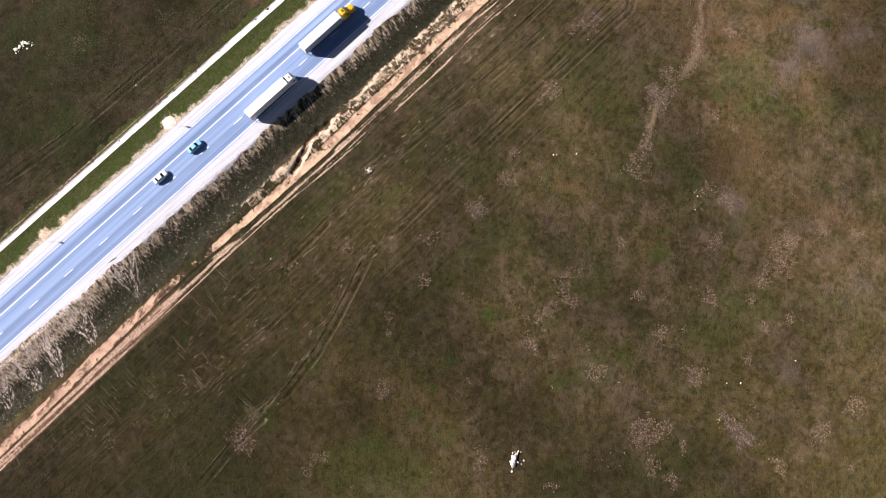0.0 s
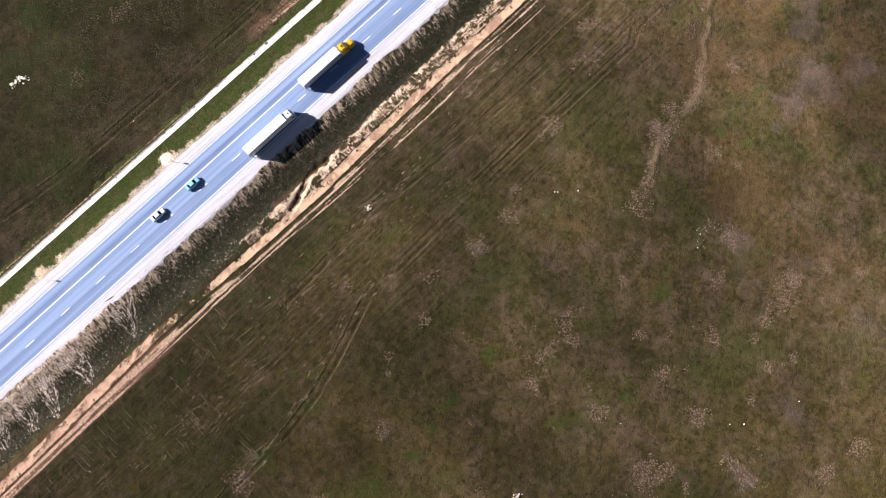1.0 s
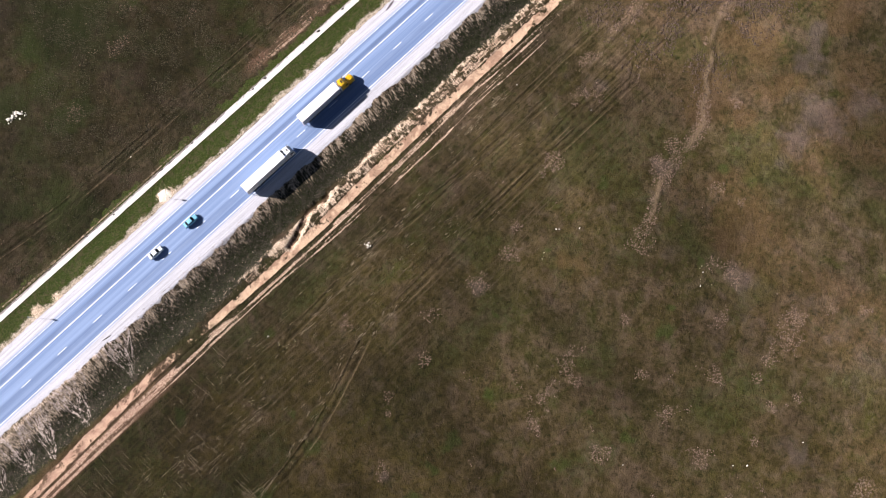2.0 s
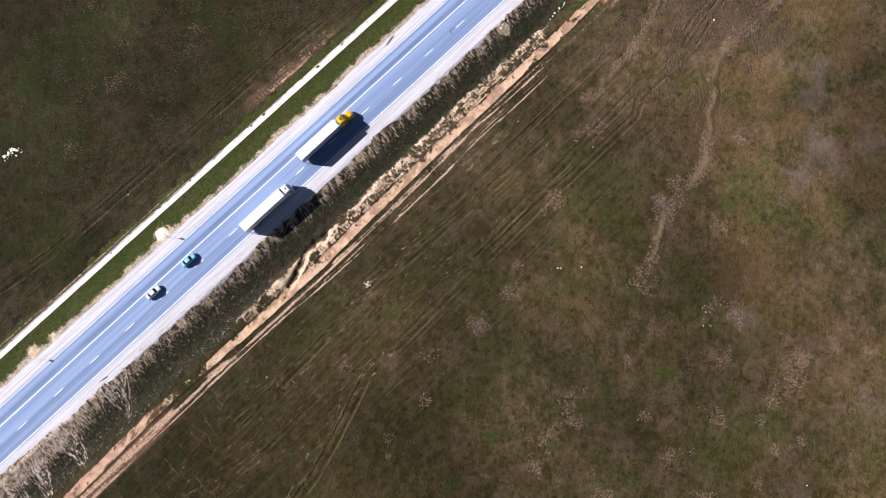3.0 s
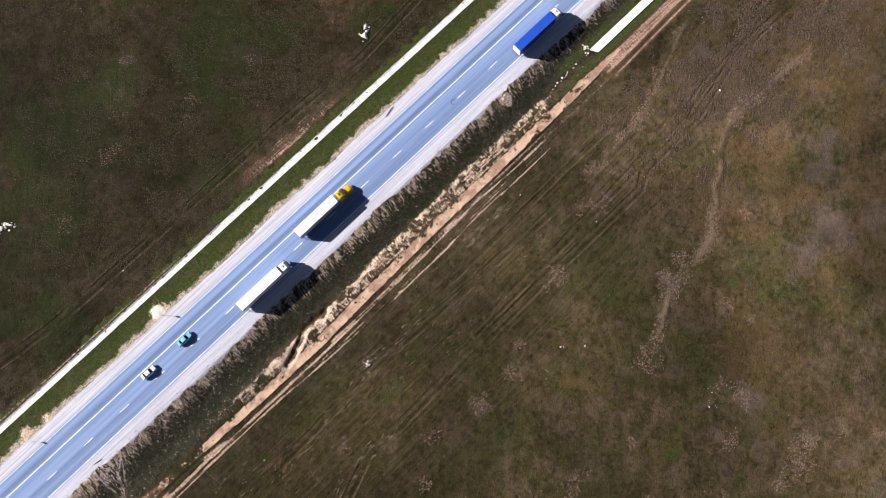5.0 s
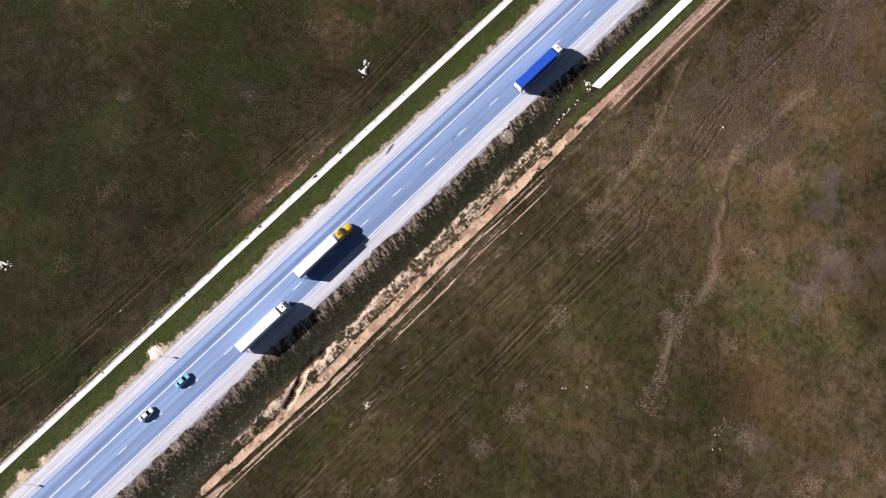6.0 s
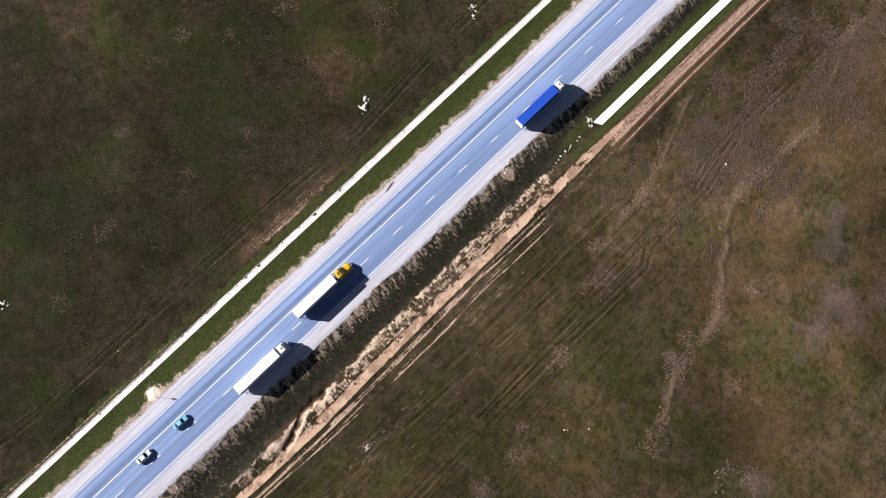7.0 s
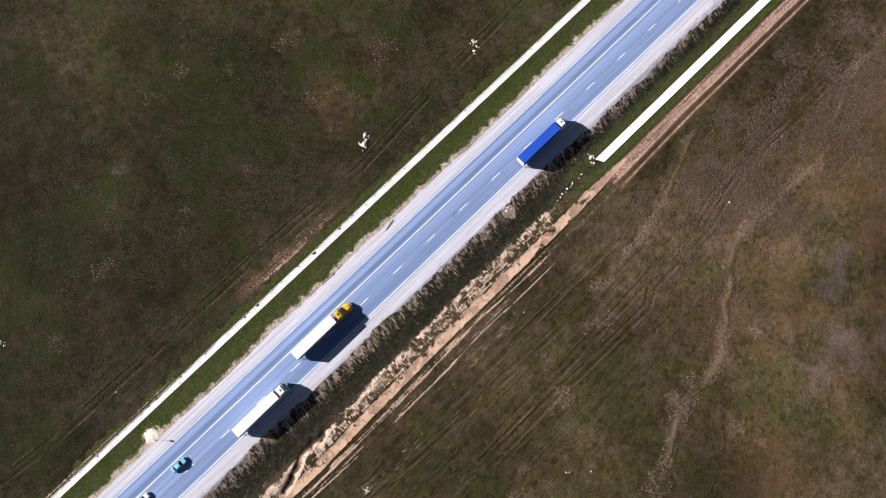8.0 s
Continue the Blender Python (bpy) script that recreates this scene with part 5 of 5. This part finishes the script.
u, v, k = sow(16000, -236, 124, 6.2, 10.4, lambda u, v: np.exp(-((v - 8.3) / 0.9) ** 2) * (0.03 + 0.75 * band(u, -150, -95, 5) + 0.25 * smooth(0, 20, u)) * smooth(0.34, 0.5, vnoise(u * 0.9, v * 0.9, 143)), 208)
scatter("gravel_edge_weeds", u, v, 0.28 + 0.35 * k ** 2, clump_shapes(12, 13, 0.6, 0.10, 8), BROWN_SCRUB, "low grey-brown weeds rooted in the edge of the gravel", "dry weeds", 308)


def bank_middle(u):
    return np.interp(u, [-140, -110, -85, -60, -12, 4], [19.2, 19.0, 18.6, 18.4, 17.8, 18.2])


u, v, k = sow(15000, -138, 6, 15.6, 24.2, lambda u, v: (np.exp(-((v - bank_middle(u)) / 1.1) ** 2) * 0.8 + 0.45 * np.exp(-((v - 23.6) / 0.5) ** 2)) * smooth(0.42, 0.58, fbm(u * 0.5, v * 0.6, 147, 3)), 209)
scatter("bank_weeds", u, v, 0.30 + 0.45 * k ** 2, clump_shapes(12, 12, 0.45, 0.10, 10), BANK_WEED, "brown and olive weeds on the crumbling bank", "dry weeds", 309)
u, v, k = sow(30000, -236, 10, 6.4, 20.5, lambda u, v: np.clip(0.8 * np.exp(-((v - 8.4) / 0.9) ** 2) * (0.12 + 0.6 * band(u, -152, -88, 6)) + 0.55 * np.exp(-((v - bank_middle(u) + 1.0) / 1.2) ** 2) * band(u, -134, -8, 6) + 0.02 * band(v, 9, 18, 1), 0, 1) * smooth(0.42, 0.6, fbm(u * 0.45, v * 0.45, 148, 3)), 213)
scatter("pale_crumbs", u, v, 0.18 + 0.34 * k ** 3, mound_shapes(14, 20, 0.12, 0.26), PALE_CRUMB, "pale crumbs of broken limestone and dry clay on the ditch slope", "crumbs", 313)
u, v, k = sow(100000, -236, 124, -141, 190, lambda u, v: open_field(u, v) * (0.10 + 0.42 * fbm(u * 0.1, v * 0.1, 120, 3) ** 2) * (1 - 0.5 * smooth(60, 75, v)), 203)
scatter("tussocks", u, v, 0.25 + 0.3 * k ** 2, blade_shapes(12, 5, 0.3, 3), TUSSOCK, "dark olive and brown tussocks of steppe grass", "grass", 303)
u, v, k = sow(150000, -236, 124, -141, 190, lambda u, v: open_field(u, v) * np.clip(smooth(0.42, 0.78, fbm(u * 0.06, v * 0.06, 150, 4)) * (0.45 + 0.45 * (v < -20) - 0.2 * (v > 66)), 0, 1), 207)
scatter("hummocks", u, v, 0.40 + 0.45 * k ** 2, mound_shapes(14, 7, 0.07, 0.20), HUMMOCK, "small olive-brown turf hummocks in the field", "turf", 307)
u, v, k = sow(60000, -20, 124, 24, 72, lambda u, v: open_field(u, v) * rough_east(u, v) * smooth(0.40, 0.62, fbm(u * 0.16, v * 0.16, 152, 3)), 210)
scatter("turf_lumps", u, v, 0.55 + 0.7 * k ** 2, mound_shapes(14, 17, 0.09, 0.17), EAST_TURF, "churned brown turf lumps between the footway and the road", "turf", 310)
u, v, k = sow(260000, -200, 60, -141, -22, lambda u, v: 0.75 * smooth(0.42, 0.66, fbm(u * 0.055, v * 0.055, 153, 4)) * smooth(0.36, 0.56, fbm(u * 0.3, v * 0.3, 154, 2)), 212)
scatter("turf_crumbs", u, v, 0.38 + 0.40 * k ** 2, mound_shapes(14, 18, 0.12, 0.24), NORTH_TURF, "crumbly brown turf in broad patches of the field", "turf", 312)
u, v, k = sow(520000, -236, 124, -141, 190, lambda u, v: open_field(u, v) * smooth(0.38, 0.72, sample(FIELD[3], u, v) + 0.55 * (fbm(u * 0.35, v * 0.35, 160, 3) - 0.5)) * 0.72, 204)
scatter("dry_hummocks", u, v, 0.34 + 0.42 * k ** 2, mound_shapes(14, 4, 0.14, 0.27), DRY_HUMMOCK, "bleached pinkish-tan hummocks in bare patches", "turf", 304)
u, v, k = sow(30000, -236, 124, -21.5, 19.5, lambda u, v: np.clip(sample(FIELD[6], u, v), 0, 1) * ((v < -19.3) | (v > 4) | ((v > -17.0) & (v < -11))) * ((v < 14.8) | (v > 17.5)) * (0.25 + 0.75 * smooth(0.35, 0.6, fbm(u * 0.2, v * 0.3, 165, 3))), 205)
scatter("verge_grass", u, v, 0.25 + 0.35 * k ** 2, blade_shapes(12, 6, 0.4, 5), GREEN, "short green grass with a few yellow flowers on the verge", "grass", 305)
r = np.random.default_rng(211)
u = r.uniform(-230, 120, 5200)
v = -18.98 + r.normal(0, 0.13, 5200)
keep = r.uniform(0, 1, 5200) < 0.15 + 0.85 * smooth(0.4, 0.6, vnoise(u * 0.3, v * 0, 166)) * (1 - 0.7 * smooth(-110, -60, u))
u, v = u[keep], v[keep]
scatter("path_crumbs", u, v, r.uniform(0.15, 0.5, len(u)), mound_shapes(8, 19, 0.45, 0.65), PATH_CRUMB, "dirty crumbs of earth and broken concrete along the footpath", "crumbs", 311)


def straw_shapes(kinds, seed, along, wide=0.004):
    """Long thin straws lying along one axis."""
    r = np.random.default_rng(seed)
    out = []
    for _ in range(kinds):
        tris = []
        for _ in range(3):
            a = (0 if along else np.pi / 2) + r.uniform(-0.06, 0.06)
            d, w = np.array([np.cos(a), np.sin(a), 0]), np.array([-np.sin(a), np.cos(a), 0]) * wide
            foot = np.array([*r.uniform(-0.25, 0.25, 2), 0.06])
            tris.append([foot - w, foot + w, foot + d * r.uniform(0.5, 1.0)])
        out.append(tris)
    return np.array(out)


def lay(name, spots, n, along, label, seed):
    """Lying straws around each spot: u, v, half length, half width."""
    r = np.random.default_rng(seed)
    us, vs = [], []
    for u0, v0, du, dv in spots:
        us.append(u0 + r.normal(0, 0.5, n) * du)
        vs.append(v0 + r.normal(0, 0.5, n) * dv)
    u, v = np.concatenate(us), np.concatenate(vs)
    keep = (v > 24) | (v < -21)
    u, v = u[keep], v[keep]
    return scatter(name, u, v, r.uniform(2.5, 6.5, len(u)), straw_shapes(10, seed, along), STRAW, label, "straw", seed, False)


lay("lying_straw", [(-190, 33, 22, 6), (-178, 40, 20, 9), (-150, 33, 14, 5), (-160, 44, 12, 6), (-158, 62, 5, 3)], 12, False, "thin bleached straws lying across the grass", 401)
lay("lying_straw", [(-180, 38, 24, 9), (-150, 46, 18, 4), (-120, 36, 25, 4), (-90, 36, 20, 4), (-158, 62, 6, 2)], 12, True, "thin bleached straws lying along old furrows", 402)


def track_straw(name, line, offsets, count, label, seed, material=STRAW, wide=0.024):
    """Short pale straws in broken rows beside the wheels' lines."""
    r = np.random.default_rng(seed)
    us, vs, angs = [], [], []
    for (u0, v0), (u1, v1) in zip(line, line[1:]):
        long = math.hypot(u1 - u0, v1 - v0)
        for off in offsets:
            n = int(count * long)
            k = r.uniform(0, 1, n)
            uu, vv = u0 + (u1 - u0) * k, v0 + (v1 - v0) * k
            keep = vnoise(uu * 0.5 + 13 * off, vv * 0.5, seed) > 0.42
            side = off + r.normal(0, 0.10, n)
            us.append((uu - (v1 - v0) / long * side)[keep])
            vs.append((vv + (u1 - u0) / long * side)[keep])
            angs.append(np.full(keep.sum(), -math.atan2(v1 - v0, u1 - u0)))
    u, v, ang = (np.concatenate(q) for q in (us, vs, angs))
    scatter(name, u, v, r.uniform(1.0, 2.2, len(u)), straw_shapes(10, seed, True, wide), material, label, "straw", seed, True, ang + r.normal(0, 0.15, len(u)))


track_straw("track_straw", [(-97.1, 50.9), (-107.2, 51.8), (-117.2, 52.6), (-127.1, 55.5), (-133.7, 57.3), (-139.8, 59.6), (-147.3, 62.4), (-156.3, 63.6), (-166.0, 64.4)], (-1.0, 0.8), 1.1, "pale broken straw in rows along a curved wheel track", 403)
track_straw("track_straw", [(-168, 43.5), (-150, 46.5), (-138, 47.5)], (-2.4, -1.2, 0.0, 1.2), 0.5, "pale broken straw in rows along old furrows", 404, STRAW, 0.011)
track_straw("track_straw", [(-125, 39.0), (-95, 37.0), (-70, 36.0)], (-1.6, 0.0, 1.3), 0.45, "sparse pale straw along old furrows", 405)
track_straw("track_straw", [(-52, 30.4), (-44, 30.0), (-36, 30.2)], (-1.0, -0.2, 0.7), 1.4, "sparse pale straw along old furrows", 406)

track_straw("furrow_straw", [(-165, 34), (-110, 34), (-55, 33)], [1.15 * k - 3.4 for k in range(21)], 0.16, "specks of weathered straw in rows along old furrows", 407, STRAW, 0.012)
track_straw("furrow_straw", [(-55, 33), (10, 34)], [1.3 * k - 3.0 for k in range(12)], 0.10, "specks of weathered straw in rows along old furrows", 408, STRAW, 0.012)


# pale seed heads in small clumps
FLOWER = island_material("pale_flower_heads", (0.0, (0.20, 0.18, 0.10)), (0.5, (0.45, 0.42, 0.26)), (1.0, (0.70, 0.66, 0.50)))
SEEDS = [(-163.5, 41.5), (-165.5, 43.0), (-180.5, 42.5), (-174.0, 46.3), (-188.0, 41.0), (-142.0, 43.0), (-124.5, 40.0), (-126.0, 38.5), (-191.0, 36.0), (-32.7, 101.3), (-35.0, 103.5), (-59.8, 69.2), (-28.0, 166.0), (-73.0, 146.0)]
r = np.random.default_rng(410)
u = np.concatenate([q[0] + r.normal(0, 0.8, 9) for q in SEEDS])
v = np.concatenate([q[1] + r.normal(0, 0.8, 9) for q in SEEDS])
scatter("flower_heads", u, v, r.uniform(0.2, 0.45, len(u)), clump_shapes(8, 7, 0.5, 0.16, 9), FLOWER, "small clumps of pale yellow flower heads in the grass", "flowers", 411)
